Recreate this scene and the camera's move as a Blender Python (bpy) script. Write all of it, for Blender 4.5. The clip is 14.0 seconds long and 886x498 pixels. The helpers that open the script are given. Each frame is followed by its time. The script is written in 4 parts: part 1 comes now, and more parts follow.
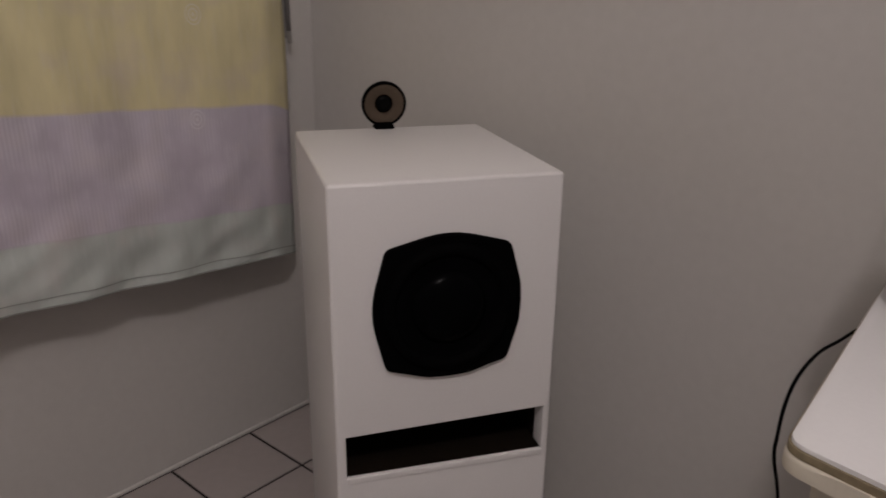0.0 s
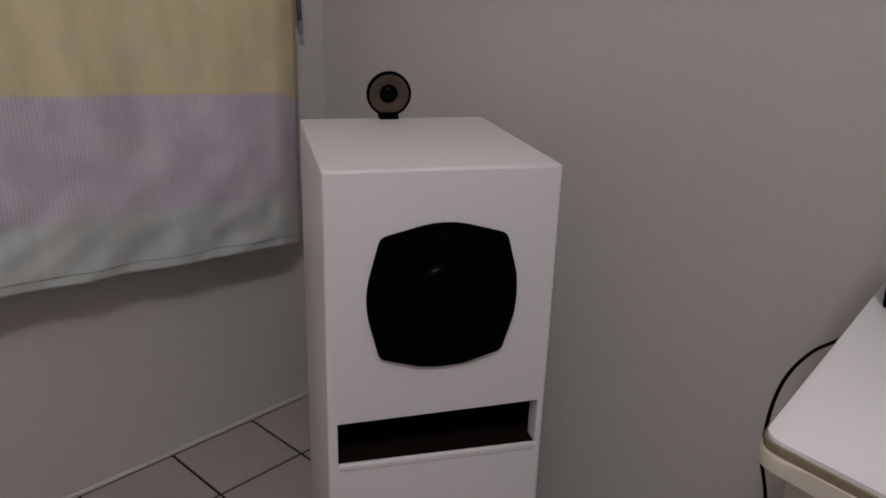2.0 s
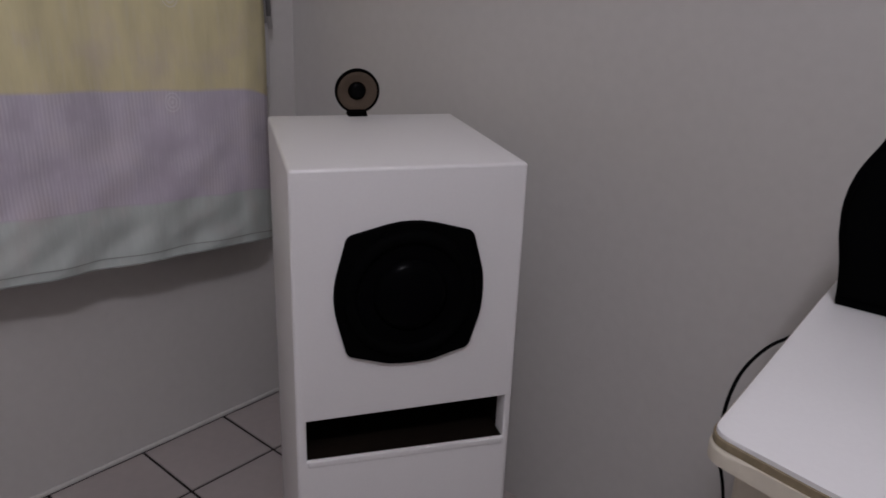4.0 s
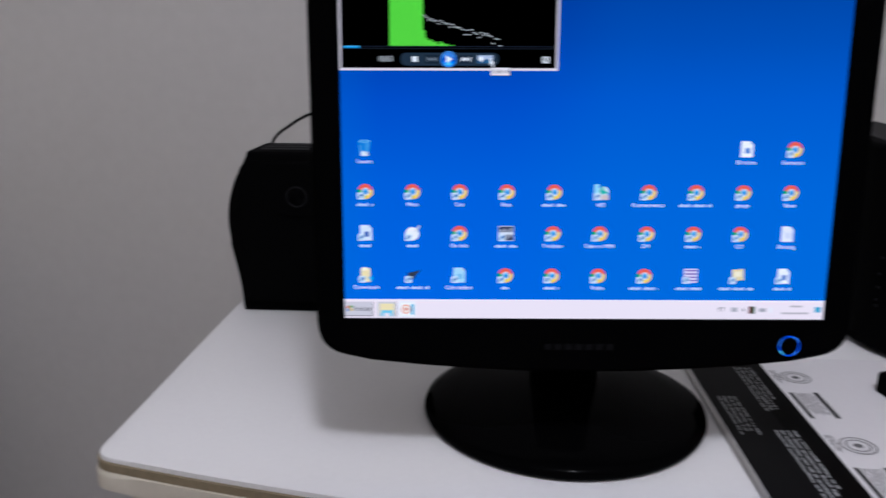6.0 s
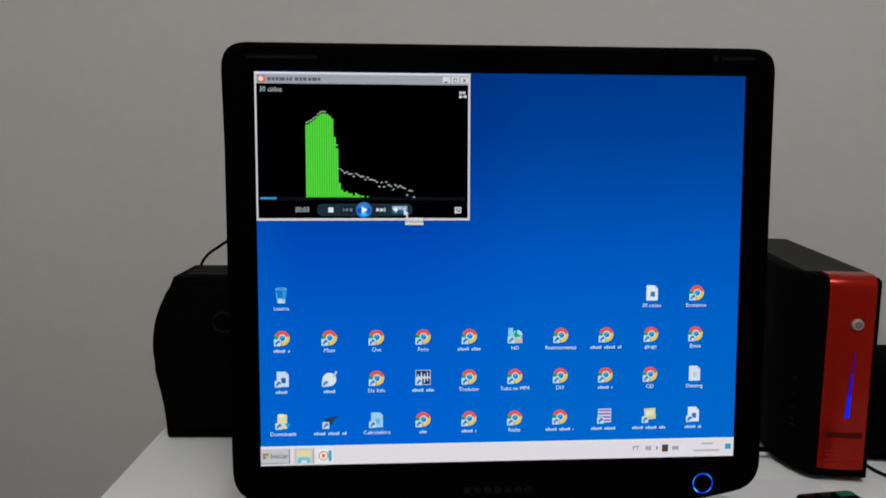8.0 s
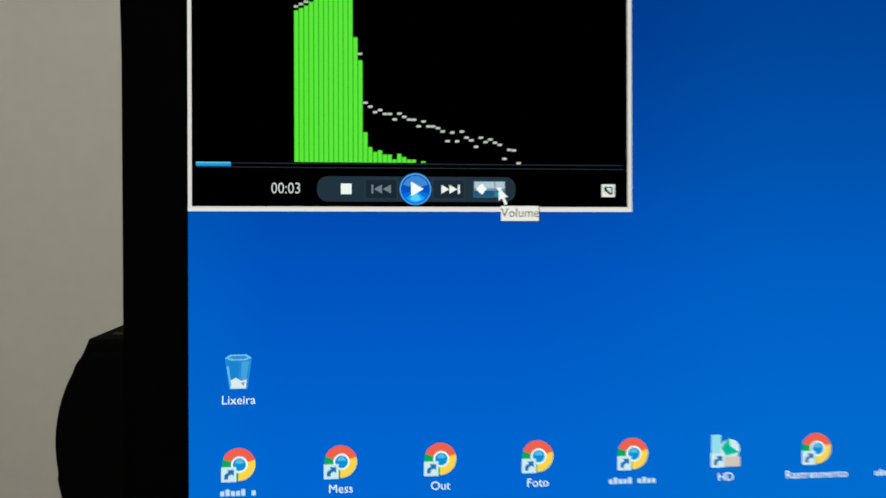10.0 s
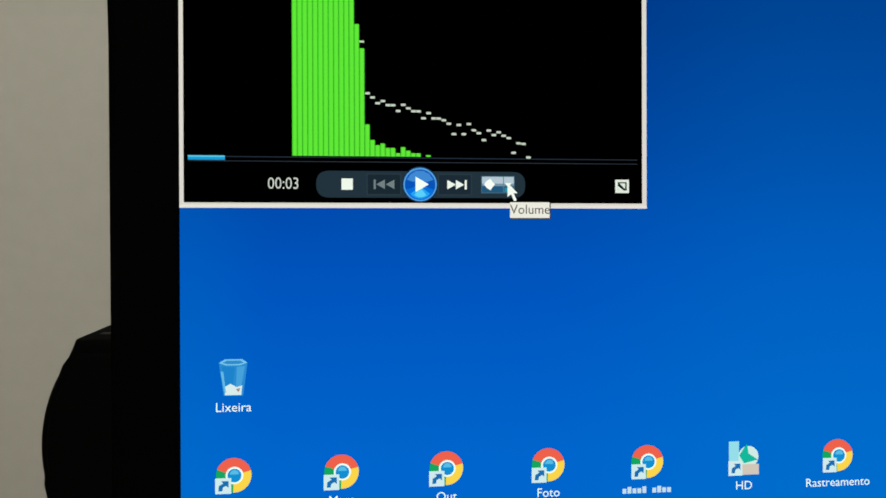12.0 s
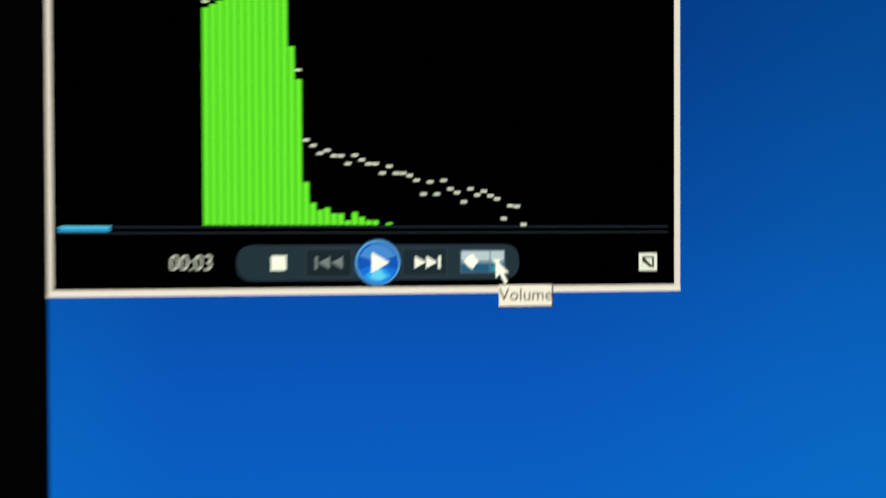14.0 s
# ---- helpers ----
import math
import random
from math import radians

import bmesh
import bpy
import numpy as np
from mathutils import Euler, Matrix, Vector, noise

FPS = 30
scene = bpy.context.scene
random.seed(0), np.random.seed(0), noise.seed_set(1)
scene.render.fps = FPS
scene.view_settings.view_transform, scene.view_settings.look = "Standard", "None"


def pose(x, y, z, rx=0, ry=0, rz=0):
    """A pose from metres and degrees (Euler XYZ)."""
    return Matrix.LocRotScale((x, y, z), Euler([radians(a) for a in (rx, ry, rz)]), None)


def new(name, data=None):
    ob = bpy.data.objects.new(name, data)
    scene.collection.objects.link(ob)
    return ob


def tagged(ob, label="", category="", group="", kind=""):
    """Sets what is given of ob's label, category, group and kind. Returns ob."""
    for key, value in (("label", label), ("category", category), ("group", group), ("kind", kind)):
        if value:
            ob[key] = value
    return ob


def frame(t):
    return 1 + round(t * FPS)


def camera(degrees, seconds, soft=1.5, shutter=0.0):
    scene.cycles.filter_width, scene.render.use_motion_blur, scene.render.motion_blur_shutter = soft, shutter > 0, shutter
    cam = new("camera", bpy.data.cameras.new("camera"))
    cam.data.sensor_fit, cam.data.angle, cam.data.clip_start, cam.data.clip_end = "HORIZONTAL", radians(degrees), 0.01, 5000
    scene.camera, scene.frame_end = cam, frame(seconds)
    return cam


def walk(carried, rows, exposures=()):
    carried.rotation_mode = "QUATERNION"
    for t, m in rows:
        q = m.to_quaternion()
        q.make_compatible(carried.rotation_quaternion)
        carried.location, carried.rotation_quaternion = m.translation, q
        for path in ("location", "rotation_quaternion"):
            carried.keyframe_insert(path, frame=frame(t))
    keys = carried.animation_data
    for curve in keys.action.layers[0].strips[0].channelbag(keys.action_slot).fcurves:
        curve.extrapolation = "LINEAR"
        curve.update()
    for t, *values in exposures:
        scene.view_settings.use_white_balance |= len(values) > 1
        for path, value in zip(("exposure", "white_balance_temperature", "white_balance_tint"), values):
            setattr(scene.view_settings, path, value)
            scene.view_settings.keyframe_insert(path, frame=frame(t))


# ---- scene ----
LENS = 59.70
cam = camera(LENS, 14.0, soft=1.6, shutter=0.65)
PATH = [
    (0.0, pose(-0.2315, -0.5966, 1.0837, 70.76, -0.59, 41.04)),
    (0.5, pose(-0.2219, -0.5964, 1.0850, 70.97, -0.55, 43.67)),
    (1.0, pose(-0.2193, -0.5877, 1.0798, 70.83, -1.25, 43.43)),
    (1.5, pose(-0.2109, -0.5705, 1.0717, 70.25, -1.36, 41.90)),
    (2.0, pose(-0.2048, -0.5762, 1.0707, 70.67, -1.64, 42.91)),
    (2.2, pose(-0.1984, -0.5750, 1.0706, 70.40, -1.16, 43.15)),
    (4.3, pose(-0.1853, -0.5678, 1.0831, 70.00, -2.50, 40.19)),
    (4.5, pose(-0.1794, -0.5588, 1.0769, 70.90, -2.68, 36.87)),
    (5.0, pose(-0.1300, -0.5302, 1.0524, 76.04, -3.96, 24.29)),
    (5.5, pose(-0.0775, -0.5323, 1.0535, 76.25, -1.02, 12.61)),
    (6.0, pose(-0.0406, -0.5306, 1.0536, 75.37, -0.15, 6.36)),
    (6.5, pose(-0.0195, -0.5303, 1.0580, 76.52, -0.31, 3.32)),
    (7.0, pose(-0.0194, -0.5257, 1.0814, 79.86, -0.56, 2.33)),
    (7.5, pose(-0.0181, -0.5284, 1.0934, 81.26, -0.33, 2.64)),
    (8.0, pose(-0.0202, -0.5299, 1.0936, 81.95, -0.31, 2.34)),
    (8.2, pose(-0.0207, -0.5216, 1.0876, 82.93, -0.02, 1.85)),
    (10.3, pose(-0.0858, -0.2475, 1.0402, 86.71, -0.03, 0.66)),
    (10.5, pose(-0.0852, -0.2485, 1.0406, 86.59, 0.05, 0.55)),
    (11.0, pose(-0.0866, -0.2486, 1.0417, 86.71, -0.15, 0.47)),
    (11.5, pose(-0.0877, -0.2480, 1.0408, 86.71, -0.29, 0.43)),
    (12.0, pose(-0.0875, -0.2474, 1.0409, 86.48, -0.17, 0.12)),
    (12.5, pose(-0.0866, -0.2476, 1.0414, 86.70, -0.12, -0.25)),
    (13.0, pose(-0.0878, -0.2475, 1.0420, 86.64, -0.24, -0.22)),
    (13.5, pose(-0.0888, -0.2255, 1.0487, 85.95, -0.47, -0.27)),
    (14.0, pose(-0.0813, -0.1849, 1.0610, 86.18, -0.17, -0.36)),
]
EXPOSURES = [
    (0.0, -0.20, 6650, 14), (2.2, -0.18, 6200, 14), (4.3, -0.15, 5850, 14), (5.0, -0.03, 5750, 13), (5.5, 0.12, 5650, 11), (6.0, 0.08, 5700, 10),
    (6.5, -0.02, 5600, 8), (7.0, 0.15, 5700, 4), (7.5, -0.06, 6000, 1), (8.2, -0.10, 6100, 0), (10.3, 0.20, 6750, -8), (12.0, 0.19, 6950, -8), (13.1, 0.19, 7300, -8), (13.5, 0.24, 7600, -9), (14.0, 0.30, 7900, -10),
]
walk(cam, PATH, EXPOSURES)

# ---- light: one small ceiling bulb behind the camera, and a dark night outside ----
LAMP = (0.20, -1.04, 2.50)
lamp_data = bpy.data.lights.new("ceiling_bulb", "POINT")
lamp_data.energy, lamp_data.shadow_soft_size, lamp_data.color = 45, 0.10, (1.0, 0.93, 0.915)
lamp = new("ceiling_bulb", lamp_data)
lamp.location = LAMP
world = bpy.data.worlds.new("night")
scene.world, world.use_nodes = world, True
world.node_tree.nodes["Background"].inputs[0].default_value = (0.01, 0.012, 0.02, 1)
world.node_tree.nodes["Background"].inputs[1].default_value = 0.3

# ---- materials ----


def lin(c):
    return tuple((v / 12.92 if v <= 0.04045 else ((v + 0.055) / 1.055) ** 2.4) for v in (k / 255 for k in c))


def surface(name, color, rough=0.5, metal=0.0, vary=0.06, scale=6.0, grain=120.0, bump=0.05, bump_size=0.001, spec=0.5, coat=0.0, rough_vary=0.08):
    """A painted, plastic or metal surface: two scales of variation in colour, gloss and relief."""
    m = bpy.data.materials.new(name)
    m.use_nodes = True
    nt = m.node_tree
    p = nt.nodes["Principled BSDF"]
    tc = nt.nodes.new("ShaderNodeTexCoord")
    big, fine = nt.nodes.new("ShaderNodeTexNoise"), nt.nodes.new("ShaderNodeTexNoise")
    big.inputs["Scale"].default_value, big.inputs["Detail"].default_value = scale, 4
    fine.inputs["Scale"].default_value, fine.inputs["Detail"].default_value = grain, 3
    for n in (big, fine):
        nt.links.new(tc.outputs["Object"], n.inputs["Vector"])
    add = nt.nodes.new("ShaderNodeMath")
    add.operation = "ADD"
    nt.links.new(big.outputs["Fac"], add.inputs[0])
    nt.links.new(fine.outputs["Fac"], add.inputs[1])
    half = nt.nodes.new("ShaderNodeMath")
    half.operation, half.inputs[1].default_value = "MULTIPLY", 0.5
    nt.links.new(add.outputs[0], half.inputs[0])
    ramp = nt.nodes.new("ShaderNodeValToRGB")
    a, b = ramp.color_ramp.elements
    a.position, b.position = 0.3, 0.7
    a.color = (*[v * (1 - vary) for v in color], 1)
    b.color = (*[min(1, v * (1 + vary)) for v in color], 1)
    nt.links.new(half.outputs[0], ramp.inputs["Fac"])
    nt.links.new(ramp.outputs["Color"], p.inputs["Base Color"])
    r = nt.nodes.new("ShaderNodeMapRange")
    r.inputs["To Min"].default_value, r.inputs["To Max"].default_value = max(0.02, rough - rough_vary), min(1, rough + rough_vary)
    nt.links.new(half.outputs[0], r.inputs["Value"])
    nt.links.new(r.outputs[0], p.inputs["Roughness"])
    p.inputs["Metallic"].default_value = metal
    p.inputs["Specular IOR Level"].default_value = spec
    p.inputs["Coat Weight"].default_value = coat
    if bump:
        bm_ = nt.nodes.new("ShaderNodeBump")
        bm_.inputs["Strength"].default_value, bm_.inputs["Distance"].default_value = bump, bump_size
        nt.links.new(fine.outputs["Fac"], bm_.inputs["Height"])
        nt.links.new(bm_.outputs["Normal"], p.inputs["Normal"])
    return m


def glow(name, rgb, strength=1.0):
    """A lit patch of a display or an indicator lamp."""
    m = bpy.data.materials.new(name)
    m.use_nodes = True
    nt = m.node_tree
    nt.nodes.remove(nt.nodes["Principled BSDF"])
    e = nt.nodes.new("ShaderNodeEmission")
    e.inputs["Color"].default_value, e.inputs["Strength"].default_value = (*lin(rgb), 1), strength
    nt.links.new(e.outputs[0], nt.nodes["Material Output"].inputs["Surface"])
    return m


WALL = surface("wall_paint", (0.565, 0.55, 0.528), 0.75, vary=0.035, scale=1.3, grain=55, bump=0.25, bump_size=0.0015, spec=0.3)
# for the unseen walls: darker than WALL to hold down bounced light
WALL_FAR = surface("bounce_limiting_grey", (0.40, 0.38, 0.365), 0.8, vary=0.05, scale=1.3, grain=55, bump=0.2)
CEIL = surface("ceiling_paint", (0.82, 0.81, 0.80), 0.85, vary=0.03, scale=1.0, grain=60, bump=0.2)
TILE = surface("floor_tile", (0.40, 0.36, 0.345), 0.32, vary=0.06, scale=3.0, grain=40, bump=0.06, spec=0.5)
GROUT = surface("dark_grout", (0.016, 0.012, 0.011), 0.9, vary=0.25, scale=8, grain=150, bump=0.3)
CAULK = surface("white_filler", (0.66, 0.64, 0.61), 0.7, vary=0.08, scale=10, grain=90, bump=0.3, bump_size=0.002)
WHITE_PAINT = surface("white_enamel", (0.79, 0.78, 0.775), 0.40, vary=0.02, scale=4, grain=220, bump=0.06, spec=0.4, rough_vary=0.05)
# far darker than bare board: the port's inner shade is in this colour
DARK_BOARD = surface("near_black_board", (0.009, 0.006, 0.004), 0.85, vary=0.3, scale=12, grain=180, bump=0.2, spec=0.08)
MATTE = surface("matte_black_plastic", (0.0022, 0.0022, 0.0024), 0.9, vary=0.15, grain=260, bump=0.04, spec=0.0)
RUBBER = surface("black_rubber", (0.0022, 0.0022, 0.0024), 0.55, vary=0.15, grain=200, bump=0.05, spec=0.005)
CONE = surface("black_cone", (0.0016, 0.0016, 0.002), 0.22, vary=0.2, grain=300, bump=0.03, spec=0.022)
PLASTIC = surface("black_plastic", (0.0022, 0.0022, 0.0024), 0.55, vary=0.15, grain=260, bump=0.04, spec=0.006)
GLOSS = surface("gloss_black_plastic", (0.0012, 0.0012, 0.0014), 0.05, vary=0.1, grain=200, bump=0.0, spec=0.009, rough_vary=0.02)
TAUPE = surface("brown_grey_cone", (0.092, 0.068, 0.048), 0.75, vary=0.12, scale=30, grain=250, bump=0.2, spec=0.2)
LAMINATE = surface("white_laminate", (0.80, 0.795, 0.80), 0.36, vary=0.02, scale=5, grain=180, bump=0.03, rough_vary=0.06)
EDGE = surface("tan_board_edge", (0.23, 0.185, 0.115), 0.7, vary=0.2, scale=20, grain=160, bump=0.2)
CREAM = surface("cream_plastic", (0.62, 0.575, 0.48), 0.5, vary=0.04, scale=6, grain=150, bump=0.06)
RED = surface("red_metallic_plastic", (0.29, 0.006, 0.0012), 0.24, metal=0.25, vary=0.06, scale=14, grain=160, bump=0.0, spec=0.2)
GRILLE = surface("grey_steel", (0.020, 0.020, 0.021), 0.55, metal=0.0, vary=0.12, grain=200, bump=0.08, spec=0.15)
CHROME = surface("brushed_silver", (0.62, 0.60, 0.55), 0.32, metal=0.7, vary=0.06, grain=300, bump=0.05)
STEEL = surface("dull_silver", (0.42, 0.41, 0.40), 0.4, metal=0.6, vary=0.08, grain=120, bump=0.05)
CARD_DARK = surface("dark_grey_print", (0.0055, 0.0055, 0.006), 0.4, vary=0.12, grain=150, bump=0.02, spec=0.04)
CARD_BLACK = surface("black_print", (0.002, 0.002, 0.002), 0.4, vary=0.12, grain=150, bump=0.02, spec=0.03)
PAPER = surface("white_paper", (0.72, 0.71, 0.73), 0.55, vary=0.02, grain=150, bump=0.04)
INK_LIGHT = surface("pale_ink", (0.30, 0.31, 0.32), 0.5, vary=0.25, scale=60, grain=400, bump=0.0)
INK_DARK = surface("dark_ink", (0.03, 0.03, 0.032), 0.5, vary=0.3, scale=60, grain=400, bump=0.0)
INK_GREY = surface("grey_ink", (0.14, 0.14, 0.15), 0.5, vary=0.3, scale=60, grain=400, bump=0.0)
FRAME_PAINT = surface("window_paint", (0.62, 0.61, 0.61), 0.45, vary=0.03, grain=120, bump=0.06)
BEZEL_INK = surface("bezel_lettering", (0.007, 0.007, 0.008), 0.6, vary=0.2, grain=300, bump=0.0, spec=0.03)
GREEN_KEY = surface("green_key", (0.015, 0.13, 0.075), 0.5, vary=0.08, grain=200, spec=0.1)
RED_KEY = surface("dark_red_key", (0.025, 0.006, 0.008), 0.5, vary=0.08, grain=200, spec=0.05)
GREY_KEY = surface("grey_key", (0.012, 0.011, 0.011), 0.55, vary=0.2, grain=200, spec=0.04)
GLASS = bpy.data.materials.new("window_glass")
GLASS.use_nodes = True
g_ = GLASS.node_tree.nodes["Principled BSDF"]
g_.inputs["Transmission Weight"].default_value, g_.inputs["Roughness"].default_value, g_.inputs["IOR"].default_value = 1.0, 0.02, 1.45


def fabric():
    """Cotton sheet with three printed bands that follow its hanging slope."""
    m = bpy.data.materials.new("striped_cotton")
    m.use_nodes = True
    nt = m.node_tree
    p = nt.nodes["Principled BSDF"]
    tc = nt.nodes.new("ShaderNodeTexCoord")
    sep = nt.nodes.new("ShaderNodeSeparateXYZ")
    nt.links.new(tc.outputs["UV"], sep.inputs[0])
    wob = nt.nodes.new("ShaderNodeTexNoise")
    wob.inputs["Scale"].default_value = 9
    nt.links.new(tc.outputs["UV"], wob.inputs["Vector"])
    k = nt.nodes.new("ShaderNodeMath")
    k.operation, k.inputs[1].default_value, k.inputs[2].default_value = "MULTIPLY_ADD", 0.012, -0.006
    nt.links.new(wob.outputs["Fac"], k.inputs[0])
    s = nt.nodes.new("ShaderNodeMath")
    s.operation = "ADD"
    nt.links.new(sep.outputs["Y"], s.inputs[0])
    nt.links.new(k.outputs[0], s.inputs[1])
    ramp = nt.nodes.new("ShaderNodeValToRGB")
    cr = ramp.color_ramp
    cr.elements[0].position, cr.elements[0].color = 0.0, (0.53, 0.58, 0.55, 1)
    cr.elements[1].position, cr.elements[1].color = 0.118, (0.53, 0.58, 0.55, 1)
    for pos, col in ((0.124, (0.54, 0.49, 0.57)), (0.341, (0.55, 0.505, 0.585)), (0.346, (0.70, 0.635, 0.375)), (1.0, (0.72, 0.66, 0.39))):
        e = cr.elements.new(pos)
        e.color = (*col, 1)
    nt.links.new(s.outputs[0], ramp.inputs["Fac"])
    # worn, blotchy dye
    bl = nt.nodes.new("ShaderNodeTexNoise")
    bl.inputs["Scale"].default_value, bl.inputs["Detail"].default_value = 7, 5
    st = nt.nodes.new("ShaderNodeMapping")
    st.inputs["Scale"].default_value = (2.4, 0.7, 1.0)
    nt.links.new(tc.outputs["UV"], st.inputs["Vector"])
    nt.links.new(st.outputs[0], bl.inputs["Vector"])
    mr = nt.nodes.new("ShaderNodeMapRange")
    mr.inputs["From Min"].default_value, mr.inputs["From Max"].default_value = 0.3, 0.7
    mr.inputs["To Min"].default_value, mr.inputs["To Max"].default_value = 0.84, 1.10
    nt.links.new(bl.outputs["Fac"], mr.inputs["Value"])
    mul = nt.nodes.new("ShaderNodeMixRGB")
    mul.blend_type, mul.inputs[0].default_value = "MULTIPLY", 1.0
    nt.links.new(ramp.outputs["Color"], mul.inputs[1])
    nt.links.new(mr.outputs[0], mul.inputs[2])
    # pale threads, and soft stains of another tint
    th = nt.nodes.new("ShaderNodeTexNoise")
    th.inputs["Scale"].default_value, th.inputs["Detail"].default_value = 110, 2
    tm = nt.nodes.new("ShaderNodeMapping")
    tm.inputs["Scale"].default_value = (1.0, 0.12, 1.0)
    nt.links.new(tc.outputs["UV"], tm.inputs["Vector"])
    nt.links.new(tm.outputs[0], th.inputs["Vector"])
    tr = nt.nodes.new("ShaderNodeMapRange")
    tr.inputs["From Min"].default_value, tr.inputs["From Max"].default_value = 0.52, 0.72
    tr.inputs["To Max"].default_value = 0.13
    nt.links.new(th.outputs["Fac"], tr.inputs["Value"])
    pale = nt.nodes.new("ShaderNodeMixRGB")
    pale.inputs[2].default_value = (0.74, 0.72, 0.74, 1)
    nt.links.new(tr.outputs[0], pale.inputs[0])
    nt.links.new(mul.outputs[0], pale.inputs[1])
    sn = nt.nodes.new("ShaderNodeTexNoise")
    sn.inputs["Scale"].default_value, sn.inputs["Detail"].default_value = 11, 3
    nt.links.new(tc.outputs["UV"], sn.inputs["Vector"])
    sr = nt.nodes.new("ShaderNodeMapRange")
    sr.inputs["From Min"].default_value, sr.inputs["From Max"].default_value = 0.5, 0.75
    sr.inputs["To Max"].default_value = 0.4
    nt.links.new(sn.outputs["Fac"], sr.inputs["Value"])
    stain = nt.nodes.new("ShaderNodeMixRGB")
    stain.inputs[2].default_value = (0.60, 0.52, 0.50, 1)
    nt.links.new(sr.outputs[0], stain.inputs[0])
    nt.links.new(pale.outputs[0], stain.inputs[1])

    def calc(op, a, b=None, c=None):
        n = nt.nodes.new("ShaderNodeMath")
        n.operation = op
        for i, v in enumerate((a, b, c)):
            if isinstance(v, (int, float)):
                n.inputs[i].default_value = v
            elif v is not None:
                nt.links.new(v, n.inputs[i])
        return n.outputs[0]

    # fine upright lines printed in patches on the lilac band, and two pale rosettes
    lines = calc("MULTIPLY_ADD", calc("SINE", calc("MULTIPLY", sep.outputs["X"], 880.0)), 0.5, 0.5)
    band = calc("MULTIPLY", calc("GREATER_THAN", s.outputs[0], 0.124), calc("LESS_THAN", s.outputs[0], 0.343))
    patch = calc("MULTIPLY", calc("SUBTRACT", sn.outputs["Fac"], 0.38), 2.2)
    pattern = calc("MULTIPLY", calc("MULTIPLY", lines, band), calc("MAXIMUM", calc("MINIMUM", patch, 0.30), 0.02))
    for u0, v0 in ((1.435, 0.3207), (1.445, 0.520)):
        du, dv = calc("SUBTRACT", sep.outputs["X"], u0), calc("SUBTRACT", sep.outputs["Y"], v0)
        away = calc("SQRT", calc("ADD", calc("MULTIPLY", du, du), calc("MULTIPLY", calc("MULTIPLY", dv, dv), 0.7)))
        rings = calc("GREATER_THAN", calc("SINE", calc("MULTIPLY", away, 900.0)), 0.1)
        pattern = calc("ADD", pattern, calc("MULTIPLY", calc("MULTIPLY", rings, calc("LESS_THAN", away, 0.0165)), 0.4))
    printed = nt.nodes.new("ShaderNodeMixRGB")
    printed.inputs[2].default_value = (0.80, 0.78, 0.82, 1)
    nt.links.new(pattern, printed.inputs[0])
    nt.links.new(stain.outputs[0], printed.inputs[1])
    nt.links.new(printed.outputs[0], p.inputs["Base Color"])
    p.inputs["Roughness"].default_value = 0.9
    p.inputs["Specular IOR Level"].default_value = 0.1
    p.inputs["Sheen Weight"].default_value = 0.1
    wv = nt.nodes.new("ShaderNodeTexNoise")
    wv.inputs["Scale"].default_value, wv.inputs["Detail"].default_value = 170, 3
    ms = nt.nodes.new("ShaderNodeMapping")
    ms.inputs["Scale"].default_value = (1.0, 0.16, 1.0)
    nt.links.new(tc.outputs["UV"], ms.inputs["Vector"])
    nt.links.new(ms.outputs[0], wv.inputs["Vector"])
    b = nt.nodes.new("ShaderNodeBump")
    b.inputs["Strength"].default_value, b.inputs["Distance"].default_value = 0.22, 0.002
    nt.links.new(wv.outputs["Fac"], b.inputs["Height"])
    nt.links.new(b.outputs["Normal"], p.inputs["Normal"])
    return m


